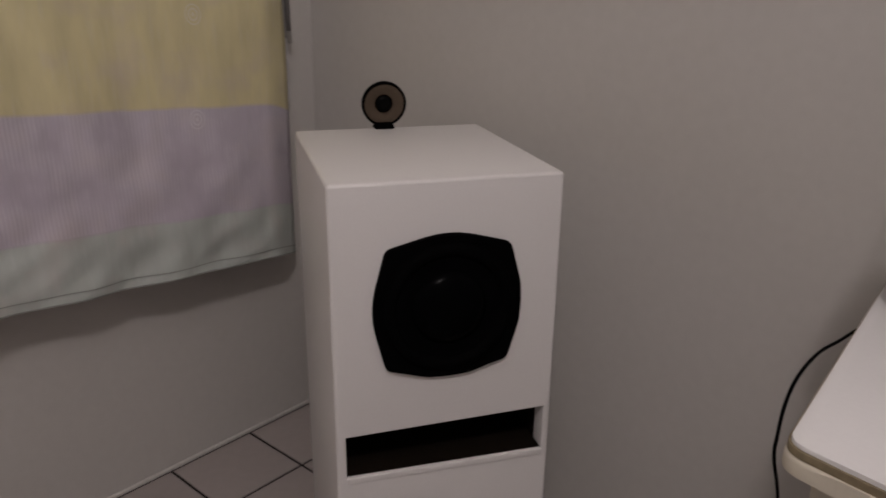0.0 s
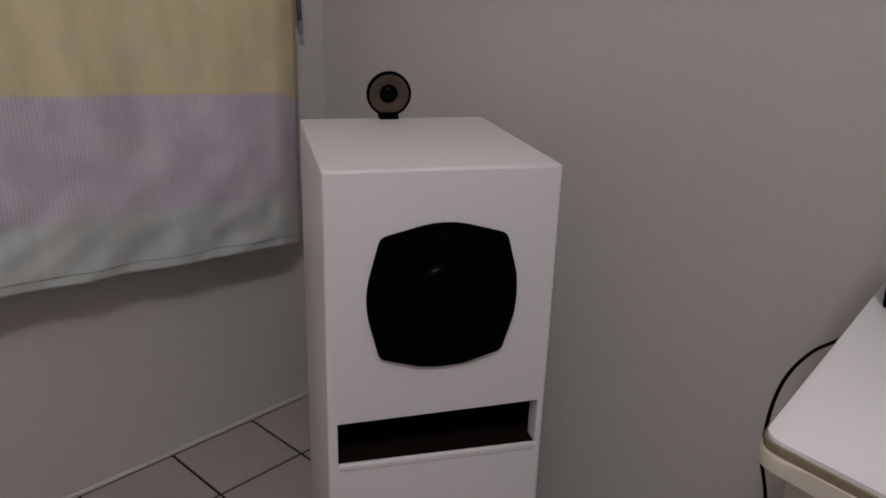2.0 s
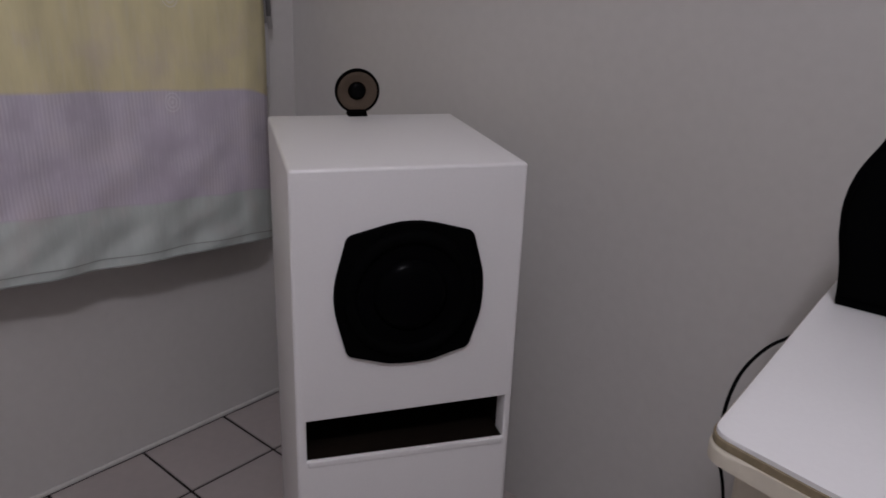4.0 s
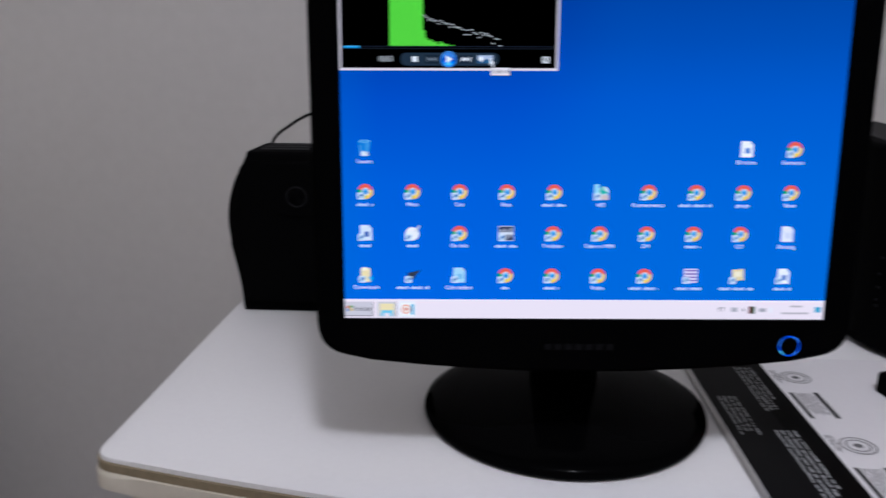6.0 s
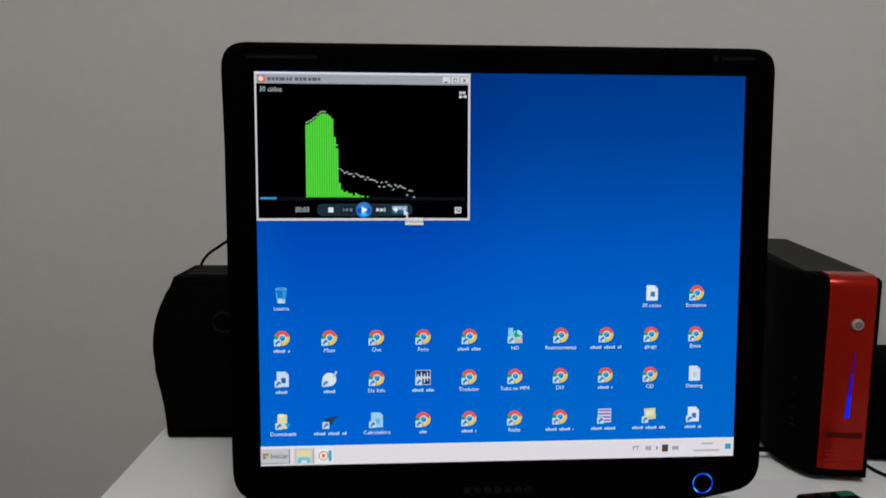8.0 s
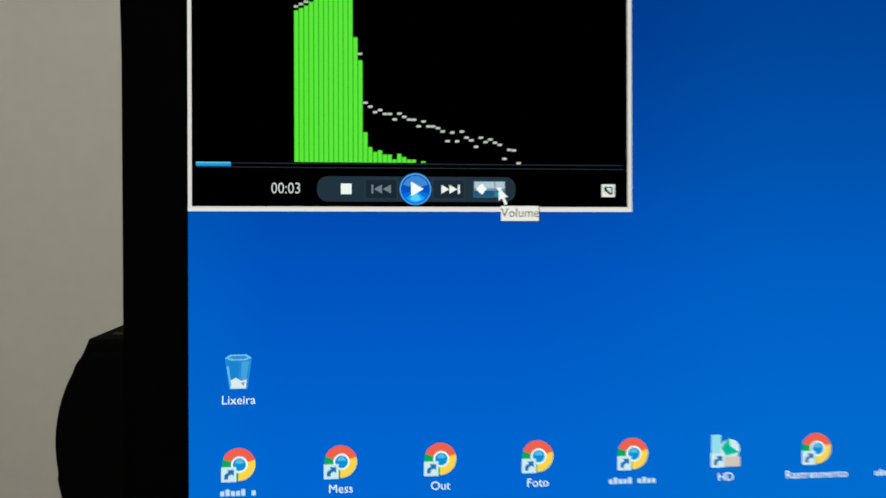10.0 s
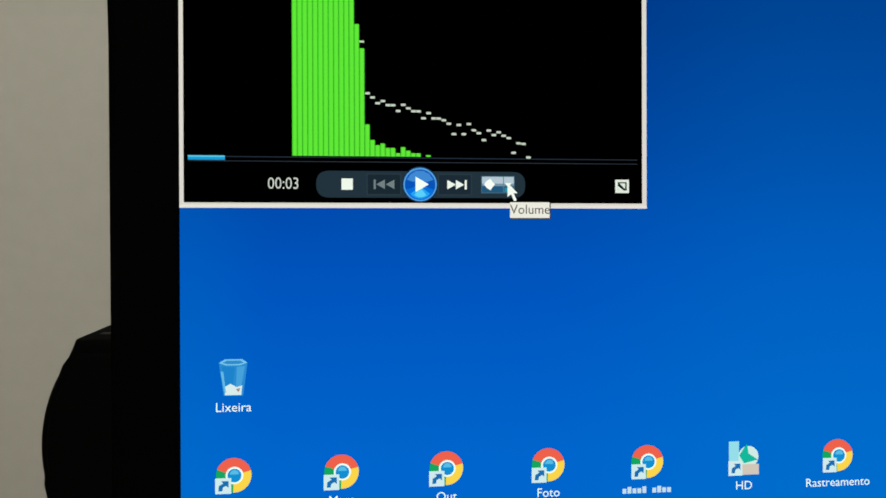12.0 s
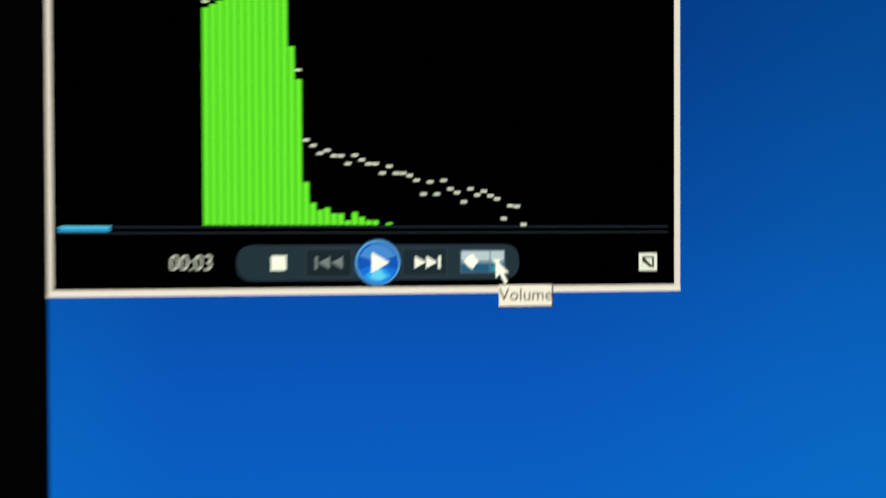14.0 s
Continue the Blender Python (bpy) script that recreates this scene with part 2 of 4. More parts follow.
def wallpaper():
    """The desktop's blue, deeper above and paler towards the bottom and the two sides."""
    m = bpy.data.materials.new("desktop_blue")
    m.use_nodes = True
    nt = m.node_tree
    nt.nodes.remove(nt.nodes["Principled BSDF"])
    tc = nt.nodes.new("ShaderNodeTexCoord")
    sep = nt.nodes.new("ShaderNodeSeparateXYZ")
    nt.links.new(tc.outputs["UV"], sep.inputs[0])
    ramp = nt.nodes.new("ShaderNodeValToRGB")
    cr = ramp.color_ramp
    cr.elements[0].position, cr.elements[0].color = 0.0, (*lin((0, 103, 216)), 1)
    cr.elements[1].position, cr.elements[1].color = 1.0, (*lin((0, 45, 126)), 1)
    for pos, col in ((0.35, (0, 95, 207)), (0.56, (0, 78, 190)), (0.70, (0, 63, 162)), (0.85, (0, 50, 138))):
        e = cr.elements.new(pos)
        e.color = (*lin(col), 1)
    nt.links.new(sep.outputs["Y"], ramp.inputs["Fac"])
    side = nt.nodes.new("ShaderNodeValToRGB")
    cs = side.color_ramp
    cs.elements[0].position, cs.elements[0].color = 0.0, (0.34, 0.34, 0.34, 1)
    cs.elements[1].position, cs.elements[1].color = 1.0, (0.6, 0.6, 0.6, 1)
    cs.interpolation = "EASE"
    for pos, v in ((0.09, 0.0), (0.30, 0.0), (0.60, 0.5)):
        e = cs.elements.new(pos)
        e.color = (v, v, v, 1)
    nt.links.new(sep.outputs["X"], side.inputs["Fac"])
    mix = nt.nodes.new("ShaderNodeMixRGB")
    mix.inputs[2].default_value = (*lin((0, 110, 204)), 1)
    low = nt.nodes.new("ShaderNodeMath")
    low.operation, low.inputs[1].default_value, low.inputs[2].default_value = "MULTIPLY_ADD", -0.75, 1.0
    nt.links.new(sep.outputs["Y"], low.inputs[0])
    paler = nt.nodes.new("ShaderNodeMath")
    paler.operation = "MULTIPLY"
    nt.links.new(side.outputs["Color"], paler.inputs[0])
    nt.links.new(low.outputs[0], paler.inputs[1])
    nt.links.new(paler.outputs[0], mix.inputs[0])
    nt.links.new(ramp.outputs["Color"], mix.inputs[1])
    e = nt.nodes.new("ShaderNodeEmission")
    e.inputs["Strength"].default_value = SCREEN
    nt.links.new(mix.outputs[0], e.inputs["Color"])
    nt.links.new(e.outputs[0], nt.nodes["Material Output"].inputs["Surface"])
    return m


SCREEN = 0.95
FABRIC, DESKTOP = fabric(), wallpaper()
BLUE_LED = glow("blue_indicator", (16, 40, 250), 1.0)
RING_LED = glow("blue_ring", (24, 84, 240), 0.85)

# ---- mesh helpers ----


def mesh_of(name, bm, mats, smooth=None):
    me = bpy.data.meshes.new(name)
    bmesh.ops.recalc_face_normals(bm, faces=bm.faces)
    bm.to_mesh(me)
    bm.free()
    for m in (mats if isinstance(mats, (list, tuple)) else [mats]):
        me.materials.append(m)
    if smooth:
        me.shade_smooth()
        me.set_sharp_from_angle(angle=radians(smooth))
    return me


def part(name, bm, mat, parent=None, label="", m=None, smooth=35):
    ob = new(name, mesh_of(name, bm, mat, smooth))
    ob.parent = parent
    if m is not None:
        ob.matrix_basis = m
    return tagged(ob, label)


def base(name, m, label, category, group=""):
    ob = new(name)
    ob.empty_display_size = 0.05
    ob.matrix_basis = m
    return tagged(ob, label, category, group, "thing")


def box(x0, x1, y0, y1, z0, z1, bevel=0.0, seg=2, bm=None):
    made = bm or bmesh.new()
    r = bmesh.ops.create_cube(made, size=1)
    for v in r["verts"]:
        v.co = Vector(((x0 + x1) / 2 + v.co.x * (x1 - x0), (y0 + y1) / 2 + v.co.y * (y1 - y0), (z0 + z1) / 2 + v.co.z * (z1 - z0)))
    if bevel:
        es = list({e for v in r["verts"] for e in v.link_edges})
        bmesh.ops.bevel(made, geom=es, offset=bevel, segments=seg, affect="EDGES", profile=0.5)
    return made


def prism(outline, y0, y1, bevel=0.0, seg=2, bm=None):
    """An outline in x and z, given thickness from y0 (front) to y1; bevel rounds the front edge."""
    made = bm or bmesh.new()
    vs = [made.verts.new((x, y0, z)) for x, z in outline]
    f = made.faces.new(vs)
    r = bmesh.ops.extrude_face_region(made, geom=[f])
    for v in (g for g in r["geom"] if isinstance(g, bmesh.types.BMVert)):
        v.co.y = y1
    if bevel:
        bmesh.ops.bevel(made, geom=list(f.edges), offset=bevel, segments=seg, affect="EDGES", profile=0.5)
    return made


def slab(outline, z0, z1, bevel=0.0, seg=2):
    """An outline in x and y, given thickness from z0 up to z1; bevel rounds the top edge."""
    made = bmesh.new()
    f = made.faces.new([made.verts.new((x, y, z1)) for x, y in outline])
    r = bmesh.ops.extrude_face_region(made, geom=[f])
    for v in (g for g in r["geom"] if isinstance(g, bmesh.types.BMVert)):
        v.co.z = z0
    if bevel:
        bmesh.ops.bevel(made, geom=list(f.edges), offset=bevel, segments=seg, affect="EDGES", profile=0.5)
    return made


def lathe(profile, axis="z", n=48, bm=None):
    """Turns a profile of (radius, height) round an axis; for axis y, height runs towards the front (-y)."""
    made = bm or bmesh.new()
    rings = []
    for r, h in profile:
        ring = []
        for i in range(1 if r < 1e-6 else n):
            a = 2 * math.pi * i / n
            c, s = r * math.cos(a), r * math.sin(a)
            ring.append(made.verts.new((c, s, h) if axis == "z" else (c, -h, s)))
        rings.append(ring)
    for a, b in zip(rings, rings[1:]):
        for i in range(n):
            j = (i + 1) % n
            q = [a[i % len(a)], a[j % len(a)], b[j % len(b)], b[i % len(b)]]
            q = list(dict.fromkeys(q))
            if len(q) > 2:
                made.faces.new(q)
    return made


def tube(points, radius, n=10, steps=8):
    """A round cord through points, smoothed between them."""
    pts = [Vector(p) for p in points]
    path = []
    for i in range(len(pts) - 1):
        p0, p1, p2, p3 = pts[max(0, i - 1)], pts[i], pts[i + 1], pts[min(len(pts) - 1, i + 2)]
        for k in range(steps):
            t = k / steps
            path.append(0.5 * ((2 * p1) + (p2 - p0) * t + (2 * p0 - 5 * p1 + 4 * p2 - p3) * t * t + (3 * p1 - p0 - 3 * p2 + p3) * t ** 3))
    path.append(pts[-1])
    made = bmesh.new()
    rings, up = [], Vector((0.3, 0.2, 1)).normalized()
    for i, p in enumerate(path):
        d = (path[min(i + 1, len(path) - 1)] - path[max(i - 1, 0)]).normalized()
        a = d.cross(up).normalized()
        b = d.cross(a)
        rings.append([made.verts.new(p + radius * (a * math.cos(2 * math.pi * k / n) + b * math.sin(2 * math.pi * k / n))) for k in range(n)])
    for a, b in zip(rings, rings[1:]):
        for k in range(n):
            made.faces.new((a[k], a[(k + 1) % n], b[(k + 1) % n], b[k]))
    made.faces.new(rings[0])
    made.faces.new(rings[-1])
    return made


def rounded(corners, radius, n=5):
    """A polygon with its corners rounded; radius may be one number or one for each corner."""
    out, k = [], len(corners)
    for i, c in enumerate(corners):
        r = radius[i] if isinstance(radius, (list, tuple)) else radius
        c, a, b = Vector(c), Vector(corners[i - 1]), Vector(corners[(i + 1) % k])
        if r <= 0:
            out.append(tuple(c))
            continue
        da, db = (a - c).normalized(), (b - c).normalized()
        d = min(r, (a - c).length / 2.01, (b - c).length / 2.01)
        p, q = c + da * d, c + db * d
        for s in range(n + 1):
            t = s / n
            out.append(tuple((1 - t) ** 2 * p + 2 * t * (1 - t) * c + t * t * q))
    return out


def text_mesh(words, size, align="CENTER"):
    cu = bpy.data.curves.new("lettering", "FONT")
    cu.body, cu.size, cu.align_x, cu.align_y, cu.resolution_u = words, size, align, "CENTER", 3
    ob = bpy.data.objects.new("lettering", cu)
    scene.collection.objects.link(ob)
    dg = bpy.context.evaluated_depsgraph_get()
    me = bpy.data.meshes.new_from_object(ob.evaluated_get(dg))
    bpy.data.objects.remove(ob)
    return me

# ---- the room ----
XW, YW, XE, YS, TOP = -1.703, 0.623, 1.55, -2.55, 2.75


def structure(name, bm, mat, label, smooth=None):
    return tagged(new(name, mesh_of(name, bm, mat, smooth)), label, name.split("_")[0], "", "structure")


structure("ceiling", box(XW - 0.12, XE + 0.12, YS - 0.12, YW + 0.12, TOP, TOP + 0.1), CEIL, "plain white painted ceiling")
structure("wall_north", box(XW - 0.12, XE + 0.12, YW, YW + 0.12, -0.1, TOP), WALL, "off-white painted plaster wall behind the table")
# east and south walls are never in view; their grey tunes the ambient light
structure("wall_east", box(XE, XE + 0.12, YS, YW, -0.1, TOP), WALL_FAR, "unseen closing wall, grey set to limit bounced light")
structure("wall_south", box(XW - 0.12, XE + 0.12, YS - 0.12, YS, -0.1, TOP), WALL_FAR, "unseen closing wall, grey set to limit bounced light")
WY0, WY1, WZ0, WZ1 = -1.05, 0.495, 0.86, 1.95
west = box(XW - 0.12, XW, YS, WY0, -0.1, TOP)
box(XW - 0.12, XW, WY1, YW, -0.1, TOP, bm=west)
box(XW - 0.12, XW, WY0, WY1, -0.1, WZ0, bm=west)
box(XW - 0.12, XW, WY0, WY1, WZ1, TOP, bm=west)
structure("wall_west", west, WALL, "off-white painted plaster wall with a curtained window")

window = new("window_1")
tagged(window, "painted metal casement window behind a hanging sheet", "window", "", "structure")
c = 0.048
fr = box(XW - 0.06, XW + 0.012, WY1 - 0.02, WY1 + c, WZ0 - c, WZ1 + c, 0.003)
box(XW - 0.06, XW + 0.012, WY0 - c, WY0 + 0.02, WZ0 - c, WZ1 + c, 0.003, bm=fr)
box(XW - 0.06, XW + 0.012, WY0 + 0.02, WY1 - 0.02, WZ0 - c, WZ0 + 0.02, 0.003, bm=fr)
box(XW - 0.06, XW + 0.012, WY0 + 0.02, WY1 - 0.02, WZ1 - 0.02, WZ1 + c, 0.003, bm=fr)
part("window_frame", fr, FRAME_PAINT, window, smooth=None)
part("mullion", box(XW - 0.05, XW - 0.01, (WY0 + WY1) / 2 - 0.02, (WY0 + WY1) / 2 + 0.02, WZ0 + 0.02, WZ1 - 0.02, 0.003), FRAME_PAINT, window)
for y0, y1 in ((WY0 + 0.02, (WY0 + WY1) / 2 - 0.02), ((WY0 + WY1) / 2 + 0.02, WY1 - 0.02)):
    part("pane", box(XW - 0.034, XW - 0.029, y0, y1, WZ0 + 0.02, WZ1 - 0.02), GLASS, window)
latch = part("latch", box(XW + 0.012, XW + 0.018, 0.519, 0.541, 0.955, 1.09, 0.002), STEEL, window, "dull metal latch plate")
part("lever", tube([(XW + 0.022, 0.530, 1.07), (XW + 0.034, 0.528, 1.05), (XW + 0.036, 0.527, 1.01), (XW + 0.034, 0.530, 0.972)], 0.0055), surface("worn_grey_metal", (0.16, 0.155, 0.15), 0.45, metal=0.5, vary=0.2, scale=30, grain=200), latch, "worn grey grip")
part("lever_tip", tube([(XW + 0.034, 0.530, 0.972), (XW + 0.033, 0.532, 0.955), (XW + 0.032, 0.534, 0.945)], 0.0055), STEEL, latch, "bare metal tip")

structure("baseboard", box(XW, XW + 0.007, YS, YW, 0.0, 0.011, 0.003), CAULK, "thin uneven bead of white filler along the floor", 40)

# ---- the table ----
TZ = 0.75
table = base("table", pose(0, 0, 0), "white laminate-topped table with cream plastic rim and legs", "table")
TX0, TX1 = -0.3665, 0.66


def front_y(x):
    return -0.030 - 0.055 * (1 - ((x - 0.15) / 0.5115) ** 2)


def table_outline(grow):
    pts = []
    n = 24
    for i in range(n + 1):
        x = TX0 + (TX1 - TX0) * i / n
        pts.append((x, front_y(x) - grow))
    pts[0], pts[-1] = (TX0 - grow, front_y(TX0) - grow * 0.7), (TX1 + grow, front_y(TX1) - grow * 0.7)
    pts += [(TX1 + 0.028 + grow, 0.50 + grow), (TX0 - 0.031 - grow, 0.50 + grow)]
    r = [0.0] * len(pts)
    r[0] = r[n] = 0.016 + grow
    r[-1] = r[-2] = 0.02 + grow
    return rounded(pts, r, 6)


part("tabletop", slab(table_outline(0.0), TZ - 0.004, TZ, 0.0012), LAMINATE, table, "smooth white laminate sheet", smooth=30)
part("board_edge", slab(table_outline(0.0022), TZ - 0.011, TZ - 0.0042, 0.001), EDGE, table, "tan exposed board edge", smooth=30)
part("rim", slab(table_outline(0.0040), TZ - 0.0265, TZ - 0.0112, 0.0045, 3), CREAM, table, "rounded cream plastic rim", smooth=40)
# added panel that fills the black area beside the front leg
part("under_panel", box(TX0 + 0.058, TX1 - 0.058, 0.010, 0.026, 0.56, TZ - 0.0267, 0.002), DARK_BOARD, table, "dark panel under the rim")
for lx, ly in ((TX0 + 0.040, 0.0), (TX1 - 0.040, 0.0), (TX0 + 0.02, 0.45), (TX1 - 0.02, 0.45)):
    leg = bmesh.new()
    bmesh.ops.create_cube(leg, size=1)
    for v in leg.verts:
        k = 1.0 if v.co.z > 0 else 0.62
        v.co = Vector((lx + v.co.x * 0.042 * k, ly + v.co.y * 0.042 * k, (TZ - 0.0267) * (v.co.z + 0.5)))
    bmesh.ops.bevel(leg, geom=[e for e in leg.edges if abs(e.verts[0].co.z - e.verts[1].co.z) > 0.3], offset=0.009, segments=4, affect="EDGES", profile=0.5)
    part("leg", leg, CREAM, table)

# ---- the monitor ----
ZC = 1.0035
TILT = pose(0, 0, ZC, -3.27, 0, 6.12)
monitor = base("monitor", pose(0, 0, TZ, 0, 0, 6.12), "glossy black flat monitor showing a blue desktop", "monitor")
IN_MON = monitor.matrix_basis.inverted() @ TILT


def bezel_outline(shrink=0.0):
    s = shrink
    pts = [(-0.1915 + s, 0.1556 - s), (-0.1899 + s, 0.085), (-0.1892 + s, -0.12)]
    pts += [(-0.1887 + s, -0.160 + s)]
    for i in range(9):
        x = -0.15 + 0.3 * i / 8
        pts.append((x * (1 - s), -0.1680 - 0.0085 * (1 - (x / 0.15) ** 2) + s))
    pts += [(0.1908 - s, -0.160 + s), (0.1908 - s, -0.12), (0.1920 - s, 0.1556 - s)]
    r = [0.018, 0, 0, 0.028] + [0] * 9 + [0.028, 0, 0.016]
    return rounded(pts, r, 6)


SW, SH = 0.1690, 0.13515
outer, ring = bezel_outline(), bmesh.new()
inner = [(-SW + 0.0014, SH), (-SW + 0.0014, -SH), (SW, -SH), (SW, SH)]
# front ring: an outer loop, a raised flat, and a slope down to the glass
loops = []
for outline, y in ((bezel_outline(), 0.016), (bezel_outline(), 0.009), (bezel_outline(0.0016), 0.001), (bezel_outline(0.005), -0.0030)):
    loops.append([ring.verts.new((x, y, z)) for x, z in outline])
for a, b in zip(loops, loops[1:]):
    for i in range(len(a)):
        j = (i + 1) % len(a)
        ring.faces.new((a[i], a[j], b[j], b[i]))
flat = [ring.verts.new((x * 1.004, -0.0024, z * 1.004)) for x, z in inner]
deep = [ring.verts.new((x, 0.0012, z)) for x, z in inner]
es = [ring.edges.new((loops[-1][i], loops[-1][(i + 1) % len(loops[-1])])) if not ring.edges.get((loops[-1][i], loops[-1][(i + 1) % len(loops[-1])])) else ring.edges.get((loops[-1][i], loops[-1][(i + 1) % len(loops[-1])])) for i in range(len(loops[-1]))]
es += [ring.edges.new((flat[i], flat[(i + 1) % 4])) for i in range(4)]
bmesh.ops.triangle_fill(ring, use_beauty=True, use_dissolve=False, edges=es)
for f in [f for f in ring.faces if all(v in flat for v in f.verts)]:
    ring.faces.remove(f)
for i in range(4):
    ring.faces.new((flat[i], flat[(i + 1) % 4], deep[(i + 1) % 4], deep[i]))
ring.faces.ensure_lookup_table()
for f in ring.faces:
    if f.calc_center_median().y > -0.0014:
        f.material_index = 1
part("bezel", ring, [GLOSS, MATTE], monitor, "glossy black bezel with rounded lower corners", IN_MON, 30)
back = prism(bezel_outline(0.004), 0.016, 0.034, 0.006, 3)
prism(rounded([(-0.13, 0.11), (-0.13, -0.12), (0.13, -0.12), (0.13, 0.11)], 0.03), 0.030, 0.058, 0.0, bm=back)
part("housing", back, PLASTIC, monitor, "", IN_MON)
# lettering on the bezel, as plain bars
for x0, x1, z, h in ((-0.1718, -0.1258, 0.1440, 0.0022), (0.1445, 0.1475, 0.1462, 0.0045), (0.1500, 0.1732, 0.1464, 0.0020)):
    part("bezel_mark", box(x0, x1, -0.0034, -0.0031, z - h / 2, z + h / 2), BEZEL_INK, monitor, "", IN_MON, None)
for i in range(7):
    x = -0.0268 + i * 0.0073
    part("maker_mark", box(x, x + 0.0048, -0.0034, -0.0031, -0.1572, -0.1528), BEZEL_INK, monitor, "", IN_MON, None)
ringm = bmesh.new()
R0, R1, N = 0.0064, 0.0075, 60
for i in range(N):
    a0, a1 = 2 * math.pi * i / N, 2 * math.pi * (i + 1) / N
    deg = 360 * i / N
    slim = 0.0003 * (1 + math.sin(3 * a0 + 0.6)) / 2
    q = [ringm.verts.new((r * math.cos(a), -0.0048, r * math.sin(a))) for r, a in ((R0 + slim, a0), (R1, a0), (R1, a1), (R0 + slim, a1))]
    face = ringm.faces.new(q)
    face.material_index = 2 if 205 < deg < 240 else 1 if 20 < deg < 70 or 130 < deg < 175 or 290 < deg < 330 else 0
RING_BRIGHT, RING_HOT = glow("bright_blue_ring", (64, 132, 255), 1.0), glow("cyan_ring_spot", (96, 210, 255), 1.0)
part("power_ring", ringm, [RING_LED, RING_BRIGHT, RING_HOT], monitor, "glowing blue ring round the power button", IN_MON @ pose(0.1452, 0, -0.1533), None)
part("power_button", lathe([(0, 0.0054), (0.0052, 0.0054), (0.0058, 0.0046), (0.0058, 0.004)], "y", 32), GLOSS, monitor, "", IN_MON @ pose(0.1452, 0, -0.1533))
# stand
FOOT = monitor.matrix_basis.inverted() @ pose(-0.005, 0.091, TZ)
foot = lathe([(0, 0.0), (0.113, 0.0), (0.1185, 0.002), (0.1197, 0.005), (0.1185, 0.0085), (0.112, 0.0115), (0.095, 0.0145), (0.07, 0.0175), (0.045, 0.021), (0.0, 0.023)], "z", 96)
part("stand_base", foot, GLOSS, monitor, "round glossy black foot", FOOT, 50)
part("stand_neck", prism(rounded([(-0.027, 0.13), (-0.029, 0.012), (0.029, 0.012), (0.027, 0.13)], 0.008), -0.02, 0.02, 0.006, 3), GLOSS, monitor, "", FOOT @ pose(0, 0.02, 0))

# the picture on the screen: 1280 by 1024 units, drawn flat in thin layers
U = 2 * SW / 1280


def on_screen(u, v, layer):
    return ((u - 640) * U, -0.00012 * layer, (512 - v) * 2 * SH / 1024)


scr = bmesh.new()
uvl = scr.loops.layers.uv.new("uv")
f = scr.faces.new([scr.verts.new(on_screen(u, v, 0)) for u, v in ((5, 1024), (1280, 1024), (1280, 0), (5, 0))])
for lp, uv in zip(f.loops, ((0, 0), (1, 0), (1, 1), (0, 1))):
    lp[uvl].uv = uv
screen = part("screen", scr, DESKTOP, monitor, "lit screen with a plain blue desktop", IN_MON, None)
_g = {}


def px(rgb, strength=None):
    if rgb not in _g:
        _g[rgb] = glow("display_colour", rgb, SCREEN)
    return _g[rgb]


def drawn(name, shapes, label=""):
    """A picture element: flat shapes (polygon, colour, layer) in one mesh."""
    bm, mats = bmesh.new(), []
    for poly, rgb, layer in shapes:
        m = px(rgb)
        if m not in mats:
            mats.append(m)
        f = bm.faces.new([bm.verts.new(on_screen(u, v, layer)) for u, v in poly])
        f.material_index = mats.index(m)
    me = bpy.data.meshes.new(name)
    bm.to_mesh(me)
    bm.free()
    for m in mats:
        me.materials.append(m)
    ob = new(name, me)
    ob.parent = screen
    return tagged(ob, label)


def lettering(words, u, v, size, rgb, layer, name="caption", align="CENTER", squeeze=1.0):
    me = text_mesh(words, size * U, align)
    me.materials.clear()
    me.materials.append(px(rgb))
    ob = new(name, me)
    ob.parent = screen
    x, y, z = on_screen(u, v, layer)
    ob.matrix_basis = pose(x, y, z, 90) @ Matrix.Diagonal((squeeze, 1, 1, 1))
    return ob


def rect(u0, v0, u1, v1):
    return [(u0, v0), (u1, v0), (u1, v1), (u0, v1)]


def disc(u, v, r, a0=0.0, a1=360.0, n=28, r0=0.0):
    k = max(3, int(n * (a1 - a0) / 360))
    arc = [(u + r * math.cos(radians(a0 + (a1 - a0) * i / k)), v + r * math.sin(radians(a0 + (a1 - a0) * i / k))) for i in range(k + (0 if a1 - a0 >= 360 else 1))]
    if a1 - a0 >= 360:
        return arc
    return arc + [(u, v)]


ARROW = [(-0.34, 0.36), (-0.3, -0.02), (0.0, -0.2), (-0.14, -0.36), (0.38, -0.36), (0.38, 0.12), (0.22, -0.02), (-0.02, 0.1), (-0.06, 0.36)]


def shortcut(u, v):
    u, v = u - 11.5, v + 11.5
    return [(rect(u - 9, v - 9, u + 9, v + 9), (206, 224, 240), 6)] + [([(u + 16 * a, v + 16 * b) for a, b in ARROW], (30, 104, 178), 7)]


def browser_icon(u, v):
    r = 20
    return [(disc(u, v, r, 200, 345), (232, 92, 78), 2), (disc(u, v, r, 345 - 360, 92), (246, 204, 78), 2), (disc(u, v, r, 92, 200), (38, 158, 98), 2),
            ([(u - 18, v - 9), (u + 19, v - 6), (u + 8, v - 9)], (232, 92, 78), 3),
            (disc(u + 1, v, 10), (238, 244, 250), 4), (disc(u + 1, v, 7.8), (30, 136, 214), 5), (disc(u + 1, v - 1.5, 5, 180, 360), (92, 180, 232), 6)] + shortcut(u, v)


